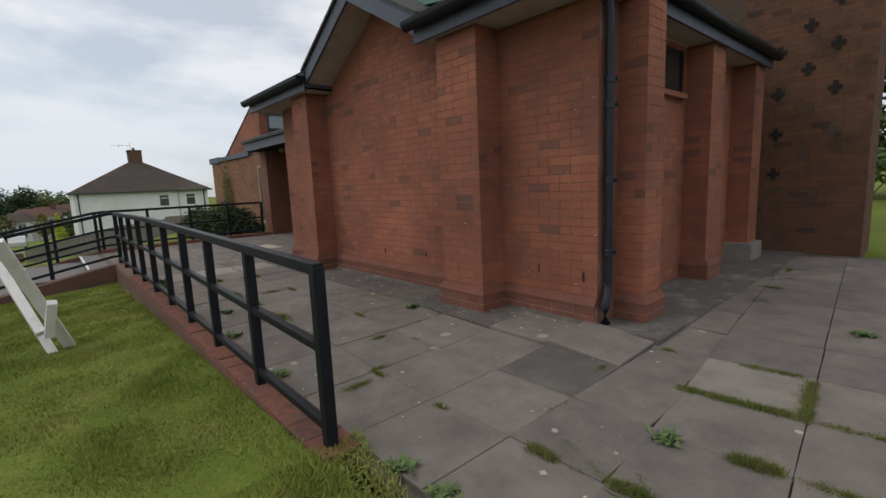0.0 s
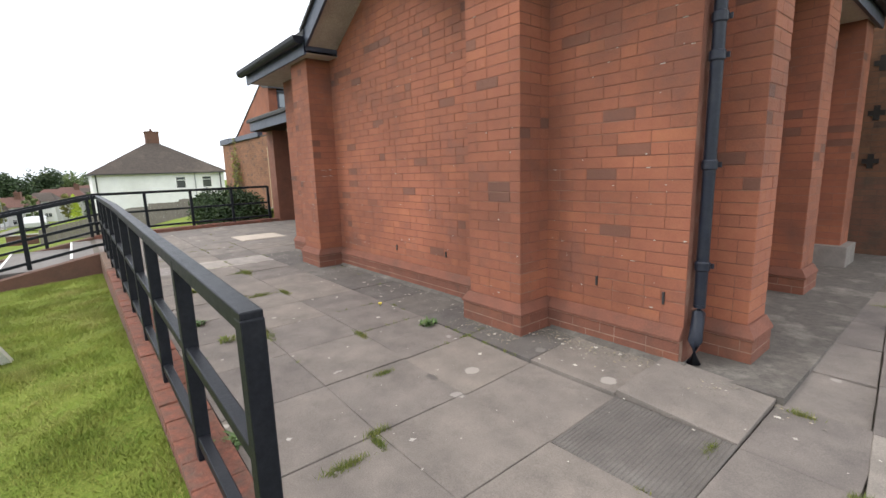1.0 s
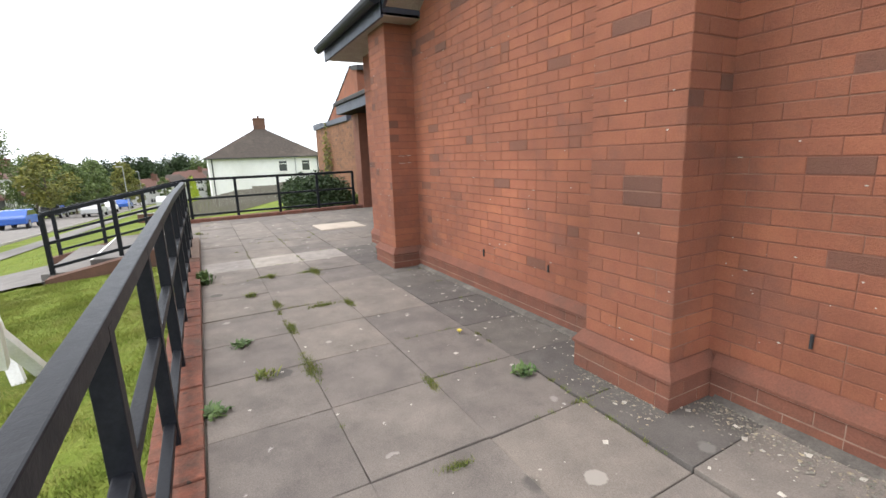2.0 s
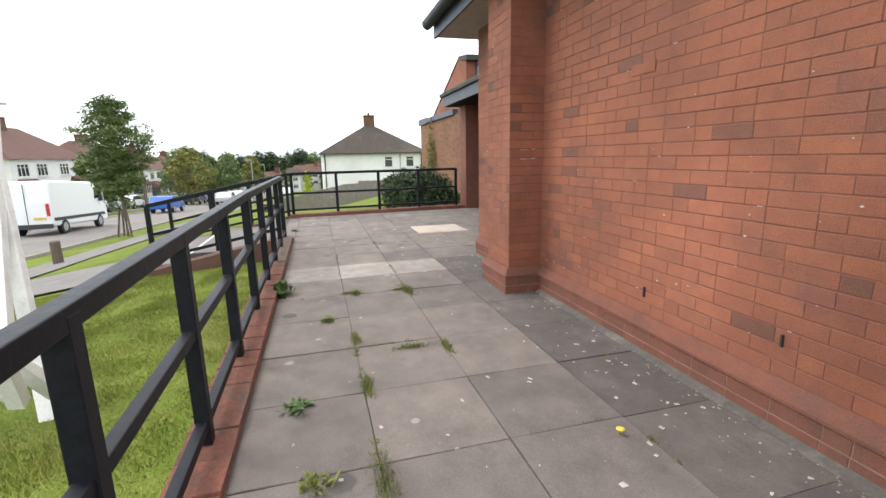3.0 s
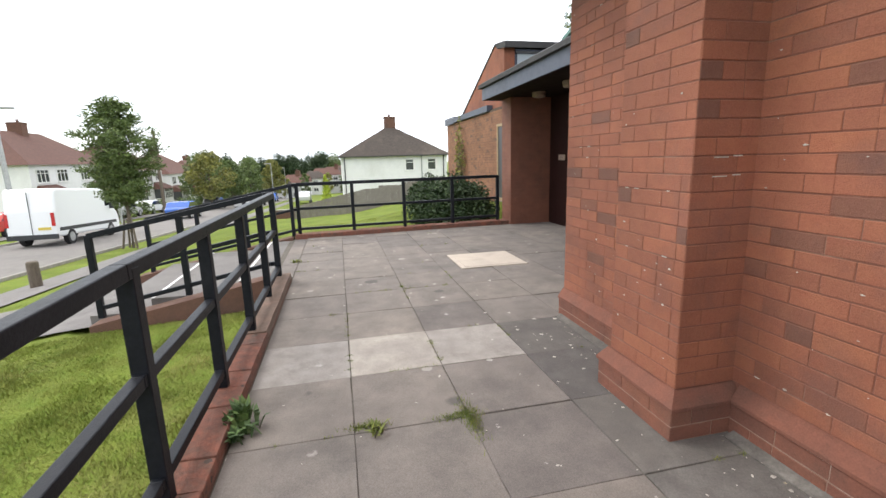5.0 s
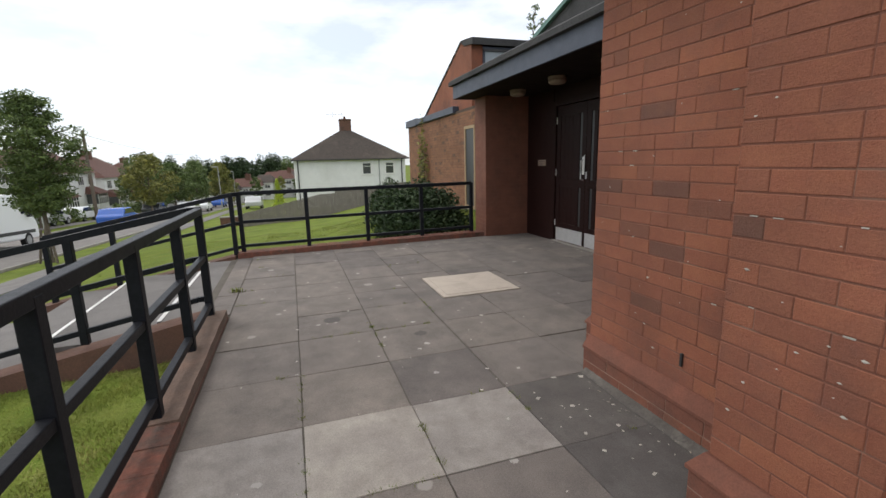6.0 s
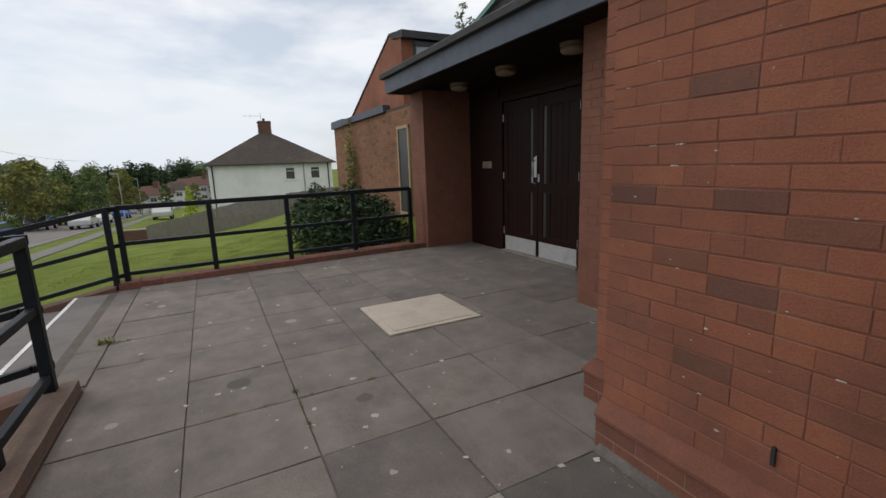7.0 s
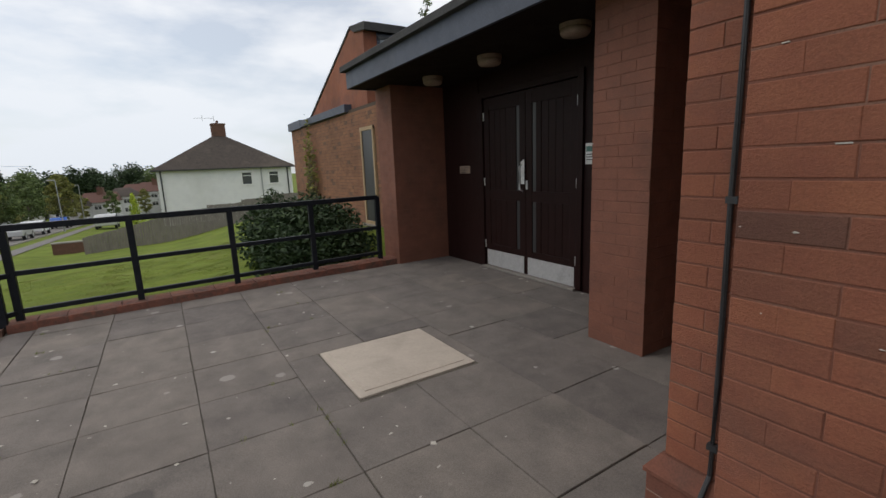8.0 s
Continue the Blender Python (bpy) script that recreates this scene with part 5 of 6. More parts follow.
M["kerb_brick"] = material("brick_kerb", (0.25, 0.088, 0.056), (0.125, 0.066, 0.05), 18, 0.95, bump=1.0, grain=60, per="object", third=(0.1, 0.082, 0.066), stain=5, spots=((14, 0.2, (0.07, 0.05, 0.042)),))
M["kerb_coping"] = material("cement_brown", (0.185, 0.125, 0.095), (0.14, 0.1, 0.078), 9, 0.95, coords="World", bump=0.9, grain=50, third=(0.24, 0.15, 0.11), stain=2.5)
kerb_bricks()
# cement haunching along the foot of the wall
m = Mesh()
for a, b, y in ((-4.6, -3.6, WALL_Y - 0.06), (-2.9, -0.1, WALL_Y - 0.06), (0.6, 1.6, WALL_Y - 0.06)):
    n = int((b - a) / 0.07)
    for k in range(n):
        x0, x1 = a + (b - a) * k / n, a + (b - a) * (k + 1) / n
        w0, w1 = 0.035 + 0.04 * noise.noise((x0 * 2.3, 1, 0)), 0.035 + 0.04 * noise.noise((x1 * 2.3, 1, 0))
        m.hexa([(x0, y - w0, -0.02), (x1, y - w1, -0.02), (x1, y + 0.02, -0.02), (x0, y + 0.02, -0.02)], [(x0, y - w0, 0.004), (x1, y - w1, 0.004), (x1, y + 0.02, 0.03), (x0, y + 0.02, 0.03)])
structure("trim_haunching", m, M["haunch"], "crumbling cement fillet along the wall's foot", "cement")

# ---- the noticeboard on the lawn ----
nb = thing("noticeboard", "white painted timber noticeboard frame standing on the lawn", "noticeboard", Matrix.Translation((-2.2, -0.1, -0.25)))
prop = Vector((-0.507, -0.281, 0.815))
foot = Vector((0.04, 0.105, -0.02))
part("post", Mesh().beam(foot - prop * 0.15, foot + prop * 2.4, 0.075, 0.075, (0, 1, 0)), M["white"], nb, bevel=0.004)
part("brace", Mesh().beam((-0.12, 0.255, -0.06), (0.62, -0.12, 1.2), 0.06, 0.09, (0, 1, 0)), M["white"], nb, bevel=0.004)
other = Vector((0.005, -0.048, 0.507))
prop = Vector((-0.648, -0.266, 0.714)).normalized()
part("post", Mesh().beam(other - prop * 0.3, other + prop * 2.0, 0.075, 0.075, (0, 1, 0)), M["white"], nb, bevel=0.004)
part("stub_post", Mesh().beam((0.21, 0.085, 0.26), (0.38, 0.145, 0.6), 0.075, 0.075, (0, 1, 0)), M["white"], nb, bevel=0.004)
across = Vector((0.45, -0.89, 0.0))
a, b = other + prop * 0.75, other + prop * 1.9
n = prop.cross(across).normalized() * 0.02
part("panel", Mesh().hexa([a - n, a + across - n, a + across + n, a + n], [b - n, b + across - n, b + across + n, b + n]), M["board"], nb, "pale grey board panel")
c = a - prop * 0.07
part("panel_rail", Mesh().hexa([c - n, c + across - n, c + across + n, c + n], [a - n, a + across - n, a + across + n, a + n]), M["oak"], nb, "bare timber rail under the panel")

# bollard on the verge
b = thing("bollard", "weathered timber bollard on the grass verge", "bollard", Matrix.Translation((-13.2, -5.2, ground_z(-13.2, -5.2))))
part("stump", Mesh().tube([(0, 0, -0.2), (0, 0, 0.6), (0, 0, 0.63)], [0.12, 0.115, 0.09], 12), M["bark"], b)


# ---- shrubs and climbers ----
def shrub(name, label, m, radii, count, size, leaf, seed, clumps=14):
    r = random.Random(seed)
    t = thing(name, label, "shrub", m)
    cm, wood = Mesh(), Mesh()
    for i in range(clumps):
        a = i * 2.4
        f = math.sqrt((i + 0.5) / clumps)
        c = (radii[0] * 0.75 * f * math.cos(a), radii[1] * 0.75 * f * math.sin(a), radii[2] * (0.35 + 0.4 * (1 - f) + r.uniform(-0.1, 0.2)))
        leaves(cm, c, (radii[0] * 0.4, radii[1] * 0.4, radii[2] * 0.38), count // clumps, size, r)
        wood.tube([(0, 0, -0.1), (c[0] * 0.5, c[1] * 0.5, c[2] * 0.5), c], [0.03, 0.02, 0.008], 5, False)
    part("stems", wood, M["bark"], t)
    part("foliage", cm, leaf, t)
    return t


shrub("shrub", "dense dark evergreen shrub below the end railing", pose(-11.9, 4.35, -0.5), (1.6, 1.1, 1.3), 21000, 0.05, M["leaf_dark"], 5, 34)
shrub("shrub", "small dark evergreen shrub by the wing's corner", pose(-21.0, 5.6, -0.6), (0.9, 0.7, 1.2), 1200, 0.07, M["leaf_dark"], 6, 10)
shrub("climber", "thin yellowing climber on the brick wing", pose(-17.2, 6.05, -0.2), (0.6, 0.14, 3.0), 430, 0.06, M["leaf_yellow"], 8, 12)


def conifer(m, h, w, leaf, label):
    r = random.Random(4)
    t = thing("conifer", label, "tree", m)
    part("trunk", Mesh().tube([(0, 0, -0.2), (0, 0, h * 0.9)], [0.08, 0.02], 6), M["bark"], t)
    cm = Mesh()
    for i in range(16):
        f = i / 16
        leaves(cm, (0.1 * r.uniform(-1, 1), 0.1 * r.uniform(-1, 1), 0.15 + h * f), (w * (1 - f) + 0.08, w * (1 - f) + 0.08, h * 0.09), 130, 0.08, r)
    part("crown", cm, leaf, t)


conifer(pose(-40, 0.7, -3.4), 3.5, 0.75, M["leaf_lime"], "lime-yellow conifer beyond the fence")
for x, y, h, w, leaf, seed, lab in ((-60, -13.2, 6.6, 2.5, "leaf_yellow", 21, "broad tree with yellow-green autumn leaves"), (-70, -13.0, 6.0, 2.4, "leaf", 22, "broad green street tree"),
                                    (-46.5, -17.6, 5.2, 1.6, "leaf", 23, "bushy green garden tree"), (-82, -9.0, 6.8, 2.0, "leaf_yellow", 24, "slender tree with orange-yellow leaves"),
                                    (-75, -18, 7.5, 3.0, "leaf", 26, "broad green garden tree"),
                                    (-90, -14, 7.5, 3.0, "leaf", 27, "broad green garden tree")):
    tree(pose(x, y, ground_z(x, y)), h, w, h * 0.3, lab, M[leaf], 26, 150, 0.19, seed)
# slender tree whose top shows over the porch roof, and trees beyond the tower
tree(pose(-19.4, 11.5, 0), 7.3, 0.6, 4.5, "slim tree showing above the porch roof", M["leaf"], 14, 40, 0.07, 31)
for x, y, h in ((1.3, 24, 6.5), (-0.8, 26, 7.5), (3.6, 27, 7)):
    tree(pose(x, y, -0.1), h, 2.6, 1.2, "leafy garden tree behind the grass beside the tower", M["leaf"], 30, 200, 0.16, 40 + int(x))
for k, (x, y) in enumerate(shrub_spots[:12]):
    shrub("shrub", "clipped green front garden shrub", pose(x, y, ground_z(x, y)), (1.5, 0.9, 1.5), 500, 0.16, M["leaf"], 60 + k, 8)


def woods():
    """Far woods on the skyline, uneven in height and outline."""
    r = random.Random(9)
    for name, leaf, spans in (("woodland", "leaf_dark", [(-150, -24, 0, 12.3, 1.6), (-190, -70, 30, 13.0, 2.2)]), ("woodland", "leaf", [(-125, -50, -17, 9.5, 2.2), (-170, -6, 16, 11.5, 2.0), (-122, 4, 10, 4.5, 2.6), (-110, -70, -40, 9.5, 2.2)]),
                               ("hedgerow", "leaf_yellow", [(-105, -40, -18, 6.2, 1.8)])):
        m = Mesh()
        for x0, ya, yb, h, step in spans:
            y = ya
            while y < yb:
                x = x0 + r.uniform(-8, 8)
                g = ground_z(x, y)
                hh = h * r.uniform(0.72, 1.05)
                for _ in range(5):
                    leaves(m, (x + r.uniform(-1.5, 1.5), y + r.uniform(-1.2, 1.2), g + hh * r.uniform(0.3, 0.85)), (2.3, 2.1, hh * 0.26), 190, 0.42, r)
                y += step * r.uniform(0.5, 1.2)
        tagged(part(name, m, M[leaf]), "distant belt of trees on the skyline", "trees", kind="stuff")


woods()
# rows of small houses stepping up the far hillside
for i in range(8):
    x, y = -104 - 3.5 * i, -11.0 + i * 2.1 + 0.8 * (i % 2)
    house(pose(x, y, -6.7 + 0.26 * i + 0.3 * (i % 2), 0, 0, 78 + 4 * (i % 3)), 4.4, 5, 3.2, 4.9, M["white_wall"], M["tile_red"] if i % 3 else M["tile_brown"], "small distant white house with a reddish roof", [(1.2, 0)] if i in (1, 5) else [],
          [(sx, -2.5, z, 1.2, 0.9, "-y") for sx in (-1.0, 1.0) for z in (0.2, 1.9)], hip=0.9 if i % 2 else 0.2)
for i in range(6):
    x, y = -140 - 4 * (i % 3), -3 + i * 3.0
    house(pose(x, y, -5.6 + 0.25 * i, 0, 0, 90), 5.6, 5, 3.6, 5.2, M["white_wall"], M["tile_red"], "small distant white house with a reddish roof", [],
          [(sx, -2.5, z, 1.3, 0.9, "-y") for sx in (-1.4, 1.4) for z in (0.6, 2.2)], hip=1.2)

for k, (x, y, h) in enumerate(((-99, -9.2, 4.4), (-103, -5.2, 4.8), (-112, -0.6, 5.0), (-118, 3.4, 5.2))):
    tree(pose(x, y, ground_z(x, y)), h, 1.5, 0.9, "small garden tree among the distant houses", M["leaf" if k % 2 else "leaf_yellow"], 14, 90, 0.2, 80 + k)

# ---- street furniture ----
pz = ground_z(-49, -14.6)
p = thing("telegraph_pole", "brown timber telegraph pole with service wires", "pole", Matrix.Translation((-49, -14.6, pz)))
part("pole", Mesh().tube([(0, 0, -0.3), (0, 0, 8.0)], [0.15, 0.11], 10), M["bark"], p)
part("cap", Mesh().box(-0.1, 0.1, -0.25, 0.25, 7.6, 7.7), M["bark"], p)
for k, (ex, ey, ez) in enumerate(((26, -2.0, 9.6), (20, 1.5, 9.0), (-30, 4, 6.5), (-6, -12, 4.5))):
    pts = [(ex * s, ey * s, 7.65 + (ez - 7.65) * s - 2.2 * s * (1 - s)) for s in [i / 12 for i in range(13)]]
    part("wire", Mesh().tube(pts, 0.012, 5, False), M["plastic_dark"], p)


def street_lamp(x, y, h, d):
    s = thing("street_lamp", "grey steel street lamp with a flat lantern", "street lamp", Matrix.Translation((x, y, ground_z(x, y))), "street lamps")
    part("column", Mesh().tube([(0, 0, -0.2), (0, 0, 1.2), (0, 0, 1.25), (0, 0, h)], [0.09, 0.09, 0.055, 0.045], 10), M["galv"], s)
    part("lantern", Mesh().box(-0.12, 0.12, 0 if d > 0 else -0.75, 0.75 if d > 0 else 0, h - 0.02, h + 0.1), M["galv"], s, bevel=0.03)


street_lamp(-68, -7.2, 5.6, -1)
street_lamp(-84, -7.2, 5.6, -1)
street_lamp(-41.5, -15.2, 7.6, 1)
p = thing("telegraph_pole", "grey timber pole with a street lantern and wires", "pole", Matrix.Translation((-29.2, -14.9, ground_z(-29.2, -14.9))))
part("pole", Mesh().tube([(0, 0, -0.3), (0, 0, 8.4)], [0.14, 0.1], 10), M["galv"], p)
part("junction_box", Mesh().box(-0.12, 0.12, -0.16, 0.16, 7.7, 8.1), M["plastic_dark"], p, bevel=0.01)
part("lantern", Mesh().box(-0.12, 0.12, 0.1, 0.95, 6.75, 6.87), M["galv"], p, bevel=0.03)
part("wire", Mesh().tube([(-19.8 * s, 0.3 * s, 8.1 - 1.7 * s - 1.2 * s * (1 - s)) for s in [i / 10 for i in range(11)]], 0.012, 5, False), M["plastic_dark"], p)

# more parked cars down the street
for x, y, paint, lab in ((-58, -9.1, "silver_paint", "silver car parked down the street"), (-66, -9.2, "van_paint", "white car parked down the street"), (-62, -13.4, "dark_paint", "dark car parked across the street"),
                         (-72, -13.2, "silver_paint", "silver car parked across the street"), (-34.0, -18.4, "red_paint", "red car parked on a driveway"), (-50, -18.5, "silver_paint", "pale car parked on a driveway"),
                         (-56, -18.5, "van_paint", "white car parked on a driveway"), (-60, -2.6, "silver_paint", "silver car beyond the fence"), (-80, -9.2, "blue_paint", "blue car parked down the street")):
    vehicle("car", lab, on_slope(x, y), CAR, 1.75, CAR_GLASS, (-1.25, 1.3), M[paint])

# details of the van
# the rear doors' gap is a dark strip that paints its shade on the body
for nm, mesh, mt, lab in (("rear_door_gap", Mesh().box(-2.972, -2.94, -0.012, 0.012, 0.5, 2.5), "plastic_dark", "dark strip painted as the shaded gap between the rear doors"),
                          ("bumper", Mesh().box(-3.05, -2.9, -0.98, 0.98, 0.36, 0.58), "plastic_dark", "dark rear bumper"),
                          ("side_moulding", Mesh().box(-2.8, 2.6, -1.015, 1.015, 0.7, 0.86), "plastic_dark", "dark side moulding"),
                          ("number_plate", Mesh().box(-2.98, -2.945, -0.75, -0.25, 0.78, 0.9), "plate", "yellow plate")):
    part(nm, mesh, M[mt], van, lab, bevel=0.004)
for s in (-1, 1):
    part("tail_light", Mesh().box(-2.975, -2.85, s * 0.87 - 0.07 * (s < 0), s * 0.87 + 0.07 + 0.06 * (s > 0), 0.95, 1.55), M["red_lens"], van, "red tail light")
    part("mirror", Mesh().box(1.95, 2.1, s * 1.02, s * 1.2, 1.5, 1.85), M["plastic_dark"], van, "dark door mirror", bevel=0.02)


# details of the white house
hh = [o for o in scene.objects if o.name == "house"][0]
part("aerial", Mesh().tube([(0.2, -0.2, 8.6), (0.2, -0.2, 10.3)], 0.02, 6).tube([(0.2, -0.2, 10.0), (0.2, -1.9, 10.0)], 0.015, 5).tube([(0.2, -1.2, 9.75), (0.2, -1.2, 10.25)], 0.015, 5), M["galv"], hh)

# low brick wall at the fence's street end
w = thing("garden_wall", "low brick garden wall at the end of the fence", "wall", Matrix.Translation((-33, -2.4, ground_z(-33, -2.4))))
part("wall", Mesh().box(-0.15, 0.15, -0.2, 1.2, -0.4, 0.55), M["kerb_face"], w)
part("coping", Mesh().box(-0.18, 0.18, -0.22, 1.22, 0.554, 0.61), M["kerbstone"], w)


# ---- weeds, grass and litter ----
def tuft(m, x, y, z, n, h, spread, r, w=0.006):
    for _ in range(n):
        a, q = r.uniform(0, 2 * math.pi), r.uniform(0.2, 1) * spread
        bx, by = x + r.gauss(0, spread * 0.35), y + r.gauss(0, spread * 0.35)
        t = Vector((bx + q * math.cos(a), by + q * math.sin(a), z + h * r.uniform(0.5, 1.1)))
        s = Vector((-math.sin(a), math.cos(a), 0)) * w
        b = Vector((bx, by, z - 0.003))
        mid = (b + t) / 2 + Vector((0, 0, h * 0.25))
        m.add([b - s * 0.5, b + s * 0.5, mid + s, mid - s, t], [(0, 1, 2, 3), (3, 2, 4)])


def patch(m, x, y, lx, ly, n, h, r):
    """Short upright grass on a long thin patch."""
    for _ in range(n):
        bx, by = x + r.gauss(0, lx), y + r.gauss(0, ly)
        a = r.uniform(0, 6.283)
        g = pave_z(bx, by)
        t = (bx + r.gauss(0, h * 0.5), by + r.gauss(0, h * 0.5), g + h * r.uniform(0.4, 1.1))
        c, s = 0.0022 * math.cos(a), 0.0022 * math.sin(a)
        m.add([(bx - c, by - s, g - 0.004), (bx + c, by + s, g - 0.004), t], [(0, 1, 2)])


def weeds():
    r = random.Random(17)
    for x, y in ((-1.51, 1.4), (2.65, 2.25), (-0.63, 1.2), (-0.14, 2.83), (2.17, 1.2), (0.46, 1.18), (1.88, 1.18), (3.14, 4.56)):
        w = thing("weed", "green rosette weed growing in a paving joint", "weed", Matrix.Translation((x, y, pave_z(x, y))), "weeds in the paving")
        m = Mesh()
        tuft(m, 0, 0, 0, 50, 0.034, 0.085, r, 0.011)
        part("leaves", m, M["leaf_weed"], w)
    w = thing("weed", "tall leafy green weed against the kerb", "weed", Matrix.Translation((-3.62, 1.19, 0)), "weeds in the paving")
    m = Mesh()
    tuft(m, 0, 0, 0, 60, 0.13, 0.09, r, 0.014)
    tuft(m, 0.1, 0, 0, 40, 0.07, 0.1, r, 0.012)
    part("leaves", m, M["leaf_weed"], w)
    for x, y in ((-7.5, 1.13), (-0.9, 1.48), (-2.72, 1.57), (-3.38, 1.85)):
        w = thing("weed", "dry straggling weed on the paving", "weed", Matrix.Translation((x, y, pave_z(x, y))), "weeds in the paving")
        m = Mesh()
        tuft(m, 0, 0, 0, 40, 0.045, 0.07, r, 0.006)
        part("leaves", m, M["moss"], w)
    m = Mesh()
    spots = [(-0.88, 1.75, 0.16), (-1.63, 1.76, 0.11), (-3.37, 2.33, 0.14), (-3.43, 1.8, 0.08), (-2.07, 2.1, 0.1), (-0.31, 2.3, 0.08), 
             (1.58, 1.7, 0.05), (0.93, 1.7, 0.05), (0.98, 1.5, 0.09), (0.85, 1.74, 0.06), (0.34, 2.1, 0.06),
             (2.29, 5.81, 0.1), (2.23, 6.92, 0.1), (1.99, 2.8, 0.05), (2.18, 3.42, 0.05), (-3.4, 2.28, 0.1), (-2.3, 1.76, 0.1), (-2.0, 2.33, 0.1)]
    for x, y, s in spots:
        along = min(abs(y - b) for b in YS) < min(abs(x - b) for b in XS + [2.6, 3.1])
        patch(m, x, y, s * (0.6 if along else 0.16), s * (0.16 if along else 0.6), int(3200 * s), 0.03, r)
    # thick grass in the wide joints of the askew slabs
    for xa, ya, xb, yb, n, h in ((2.47, 2.87, 3.05, 2.92, 2600, 0.03), (3.07, 2.9, 3.02, 3.45, 1900, 0.03), (2.62, 3.46, 3.0, 3.5, 700, 0.022), (3.1, 2.93, 3.4, 2.96, 500, 0.018),
                                 (2.92, 2.3, 3.08, 2.33, 1500, 0.04), (2.2, 1.74, 2.34, 1.74, 900, 0.03), (2.62, 1.76, 2.76, 1.78, 1300, 0.035), (3.2, 2.33, 3.45, 2.36, 600, 0.025), (2.3, 1.9, 2.62, 1.76, 400, 0.015)):
        for _ in range(n // 20):
            t = r.random()
            patch(m, xa + (xb - xa) * t, ya + (yb - ya) * t, 0.018, 0.018, 20, h, r)
    for _ in range(1100):
        # thin growth along the joints
        if r.random() < 0.5:
            x, y = r.uniform(-8, 3.2), r.choice(YS[1:4])
        else:
            x, y = r.choice(XS + [2.09, 2.69, 3.3]), r.uniform(1.2, 3.4)
        if noise.noise((x * 1.3, y * 1.3, 4)) > 0.18:
            patch(m, x, y, 0.01, 0.01, 14, 0.018, r)
    tagged(part("moss_growth", m, M["moss"]), "yellow-green grass and moss growing in the paving joints", "moss", kind="stuff")
    # dandelion
    d = thing("dandelion", "single yellow dandelion by the wall", "flower", Matrix.Translation((-0.84, 2.8, 0)))
    part("flower", Mesh().tube([(0, 0, 0.02), (0, 0, 0.035), (0, 0, 0.04)], [0.008, 0.02, 0.012], 10), M["plate"], d)
    part("stem", Mesh().tube([(0, 0, -0.005), (0, 0, 0.025)], 0.003, 5), M["leaf_weed"], d)
    # pale litter and droppings
    m = Mesh()
    for _ in range(520):
        if r.random() < 0.5:
            x, y = r.uniform(-4.6, 1.9), 3.42 - abs(r.gauss(0, 0.3))
        else:
            x, y = r.uniform(-9, 3.6), r.uniform(1.2, 3.4)
        s = r.choice((0.003, 0.004, 0.005, 0.006, 0.009, 0.014)) * r.uniform(0.7, 1.2)
        a = r.uniform(0, 3.14)
        u, v = Vector((math.cos(a), math.sin(a), 0)) * s, Vector((-math.sin(a), math.cos(a), 0)) * s * r.uniform(0.4, 0.9)
        c = Vector((x, y, pave_z(x, y) + 0.005))
        m.add([c - u - v, c + u - v, c + u * 0.6 + v, c - u + v * 0.7, c + Vector((0, 0, s * 0.12))], [(0, 1, 4), (1, 2, 4), (2, 3, 4), (3, 0, 4)])
    g = Mesh()
    for _ in range(2000):
        if r.random() < 0.75:
            x, y = r.triangular(-0.4, 2.3, 1.0), 3.44 - abs(r.gauss(0, 0.11))
        else:
            x, y = r.uniform(-4.6, 2.0), 3.46 - abs(r.gauss(0, 0.04))
        if 0.0 < x + 0.06 and x < 0.58:
            y -= 0.26
        s = r.choice((0.003, 0.004, 0.005, 0.006, 0.009)) * r.uniform(0.6, 1.2)
        a = r.uniform(0, 3.14)
        u, v = Vector((math.cos(a), math.sin(a), 0)) * s, Vector((-math.sin(a), math.cos(a), 0)) * s * r.uniform(0.5, 0.9)
        c = Vector((x, y, pave_z(x, y) + 0.004))
        g.add([c - u - v, c + u - v, c + u * 0.6 + v, c - u + v * 0.7, c + Vector((0, 0, s * 0.5))], [(0, 1, 4), (1, 2, 4), (2, 3, 4), (3, 0, 4)])
    tagged(part("crumbs", g, M["crumbs"]), "grey mortar crumbs and grit along the foot of the wall", "debris", kind="stuff")
    tagged(part("debris", m, M["debris"]), "pale crumbs and droppings scattered over the slabs", "debris", kind="stuff")


weeds()


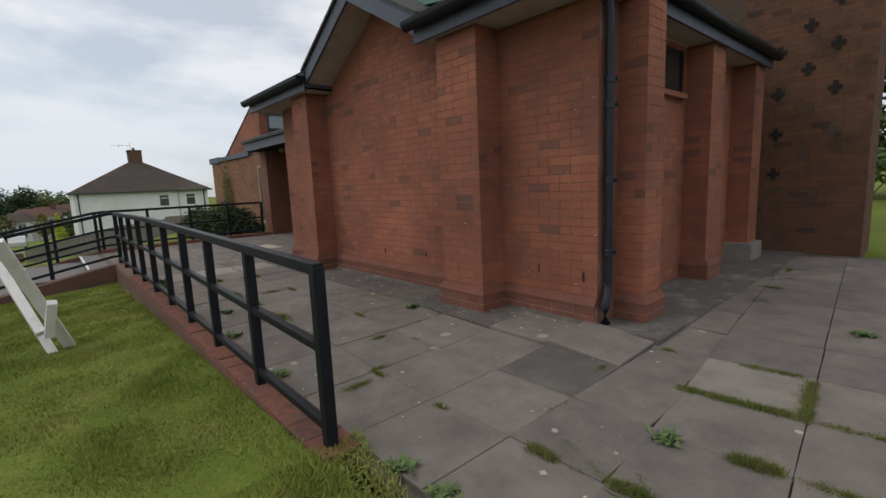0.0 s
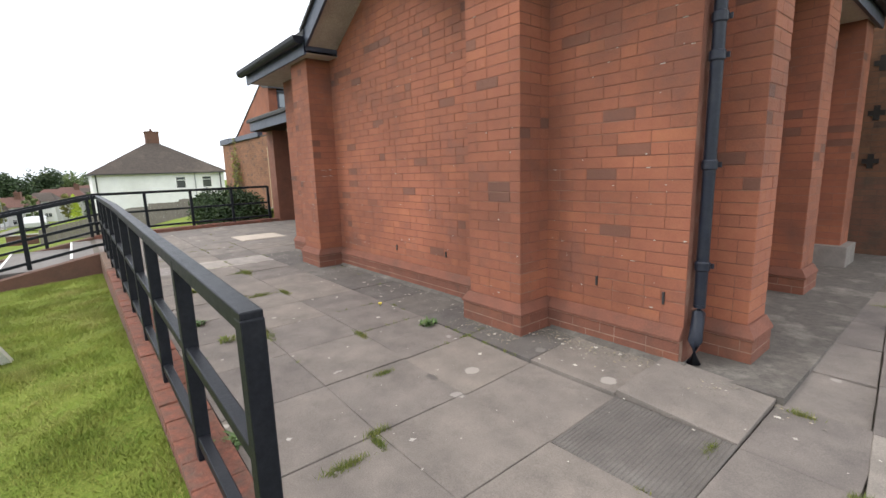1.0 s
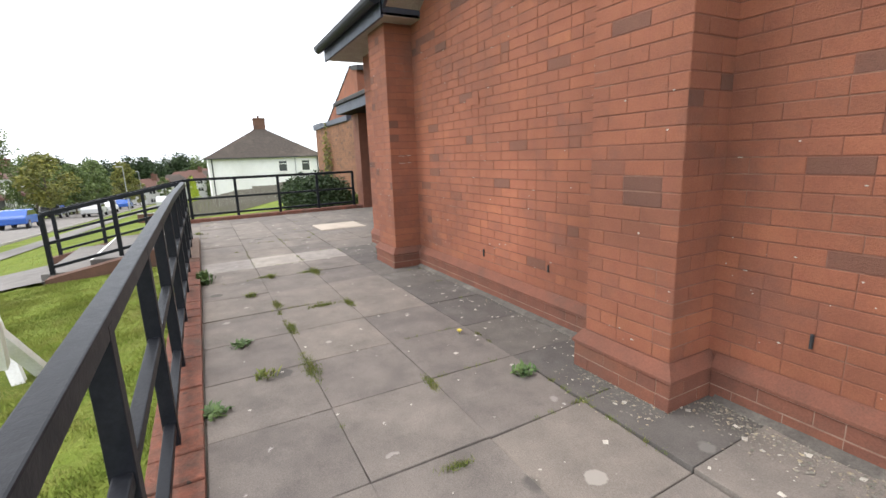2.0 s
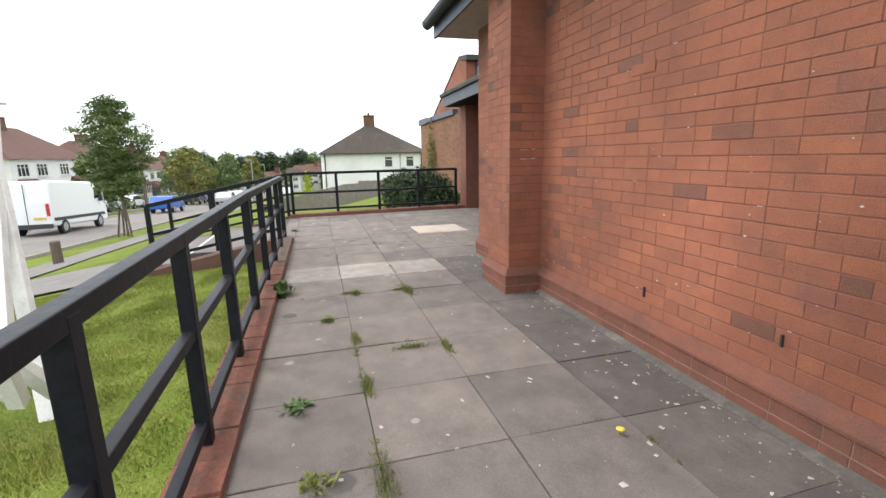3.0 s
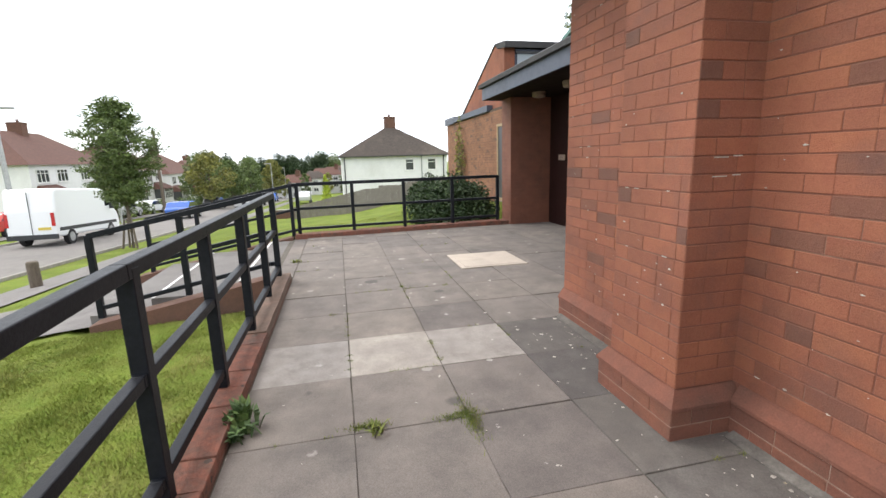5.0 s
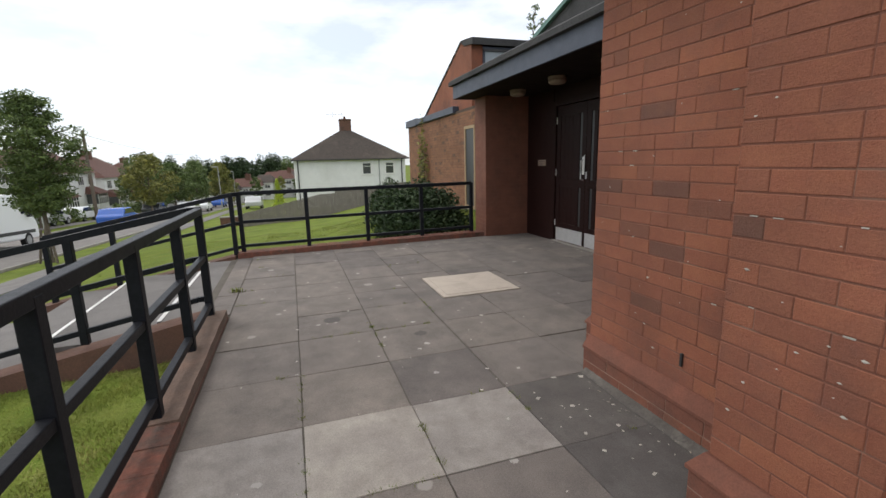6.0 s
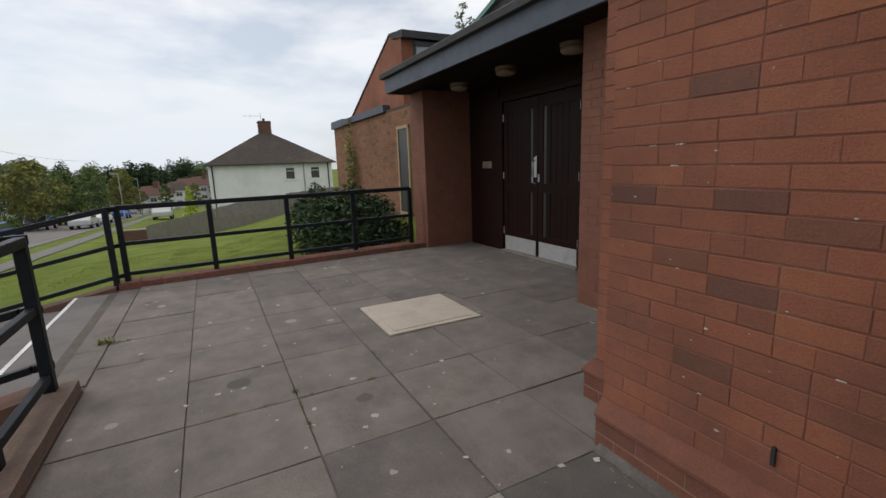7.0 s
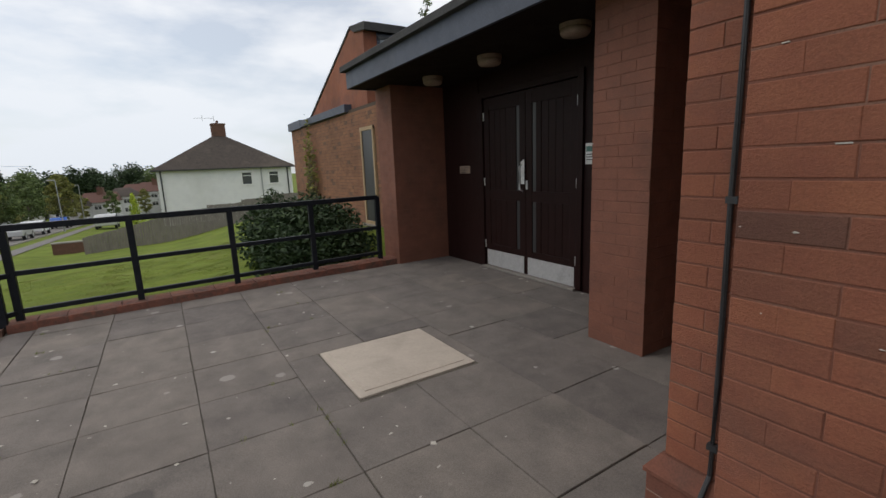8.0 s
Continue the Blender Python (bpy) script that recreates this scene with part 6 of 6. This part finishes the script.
def wall_specks():
    """Small pale lime spots and chips on the brick faces."""
    r = random.Random(31)
    m = Mesh()
    for _ in range(170):
        x, z = r.uniform(X_W, X_E), abs(r.gauss(0.2, 1.0)) % 2.5
        y = WALL_Y - 0.0062
        if -3.5 < x < -2.96 or -0.04 < x < 0.54:
            y = PIER_Y - 0.0062
        if z < 0.26:
            continue
        s = r.choice((0.003, 0.004, 0.006, 0.009))
        m.add([(x - s, y, z), (x, y, z - s * 0.6), (x + s * r.uniform(0.6, 2.2), y, z), (x, y, z + s * 0.6), (x, y - 0.003, z)], [(0, 1, 4), (1, 2, 4), (2, 3, 4), (3, 0, 4)])
    for _ in range(60):
        x, z = r.uniform(X_W, X_E), 0.2322 + COURSE * r.randrange(1, 30)
        y = PIER_Y if -3.48 < x < -3.05 or -0.02 < x < 0.42 else WALL_Y
        if -3.05 <= x <= -2.98 or 0.42 <= x <= 0.52:
            continue
        w, h = r.uniform(0.006, 0.032), r.uniform(0.001, 0.0022)
        m.box(x, x + w, y - 0.0045, y, z - h, z + h)
    for z, a, b in ((1.28, -2.975, -2.975), (1.2, -2.975, -2.975)):
        m.box(-2.978, -2.972, 3.3, 3.37, z, z + 0.005).box(-2.978, -2.972, 3.4, 3.44, z + 0.004, z + 0.009)
    tagged(part("wall_specks", m, M["debris"]), "pale lime spots and scratches on the brick faces", "specks", kind="stuff")


wall_specks()


def lawn():
    """Blades of grass over the parts of the lawn nearest to the terrace."""
    r = random.Random(23)
    v, f = [], []

    def blades(n, x0, x1, y0, y1, h, w, skip):
        for _ in range(n):
            x, y = r.uniform(x0, x1), r.uniform(y0, y1)
            if skip(x, y):
                continue
            z = ground_z(x, y) - 0.004
            q = 0.5 + 1.1 * max(0.0, noise.noise((x * 2.6, y * 2.6, 2)) + 0.35)
            a = r.uniform(0, 6.283)
            lx, ly = r.gauss(0, h * 0.5), r.gauss(0, h * 0.5)
            k = len(v)
            v.extend([(x - w * math.cos(a), y - w * math.sin(a), z), (x + w * math.cos(a), y + w * math.sin(a), z), (x + lx, y + ly, z + h * q * r.uniform(0.5, 1.1))])
            f.append((k, k + 1, k + 2))
    steps_gap = lambda x, y: -9.75 < x < -6.5 and y > -1.7
    blades(210000, -6.55, 2.05, -2.6, 0.93, 0.034, 0.0036, steps_gap)
    blades(50000, -6.6, 2.0, -4.2, -2.6, 0.03, 0.005, steps_gap)
    blades(7000, 1.5, 2.2, 0.2, 1.2, 0.042, 0.004, lambda x, y: y > 1.2 - (x - 1.5) * 0.2 + 0.05 * noise.noise((x * 6, y * 6, 1)))
    blades(24000, -20, -6.9, -4.2, 0.9, 0.022, 0.006, lambda x, y: steps_gap(x, y) or (-9.7 < x < -6.6))
    blades(60000, -20, -9.9, 0.9, 5.9, 0.022, 0.006, lambda x, y: False)
    m = Mesh()
    m.v, m.f = v, f
    tagged(part("grass", m, M["blade"]), "short mown lawn grass with yellowed patches", "grass", kind="stuff")


lawn()
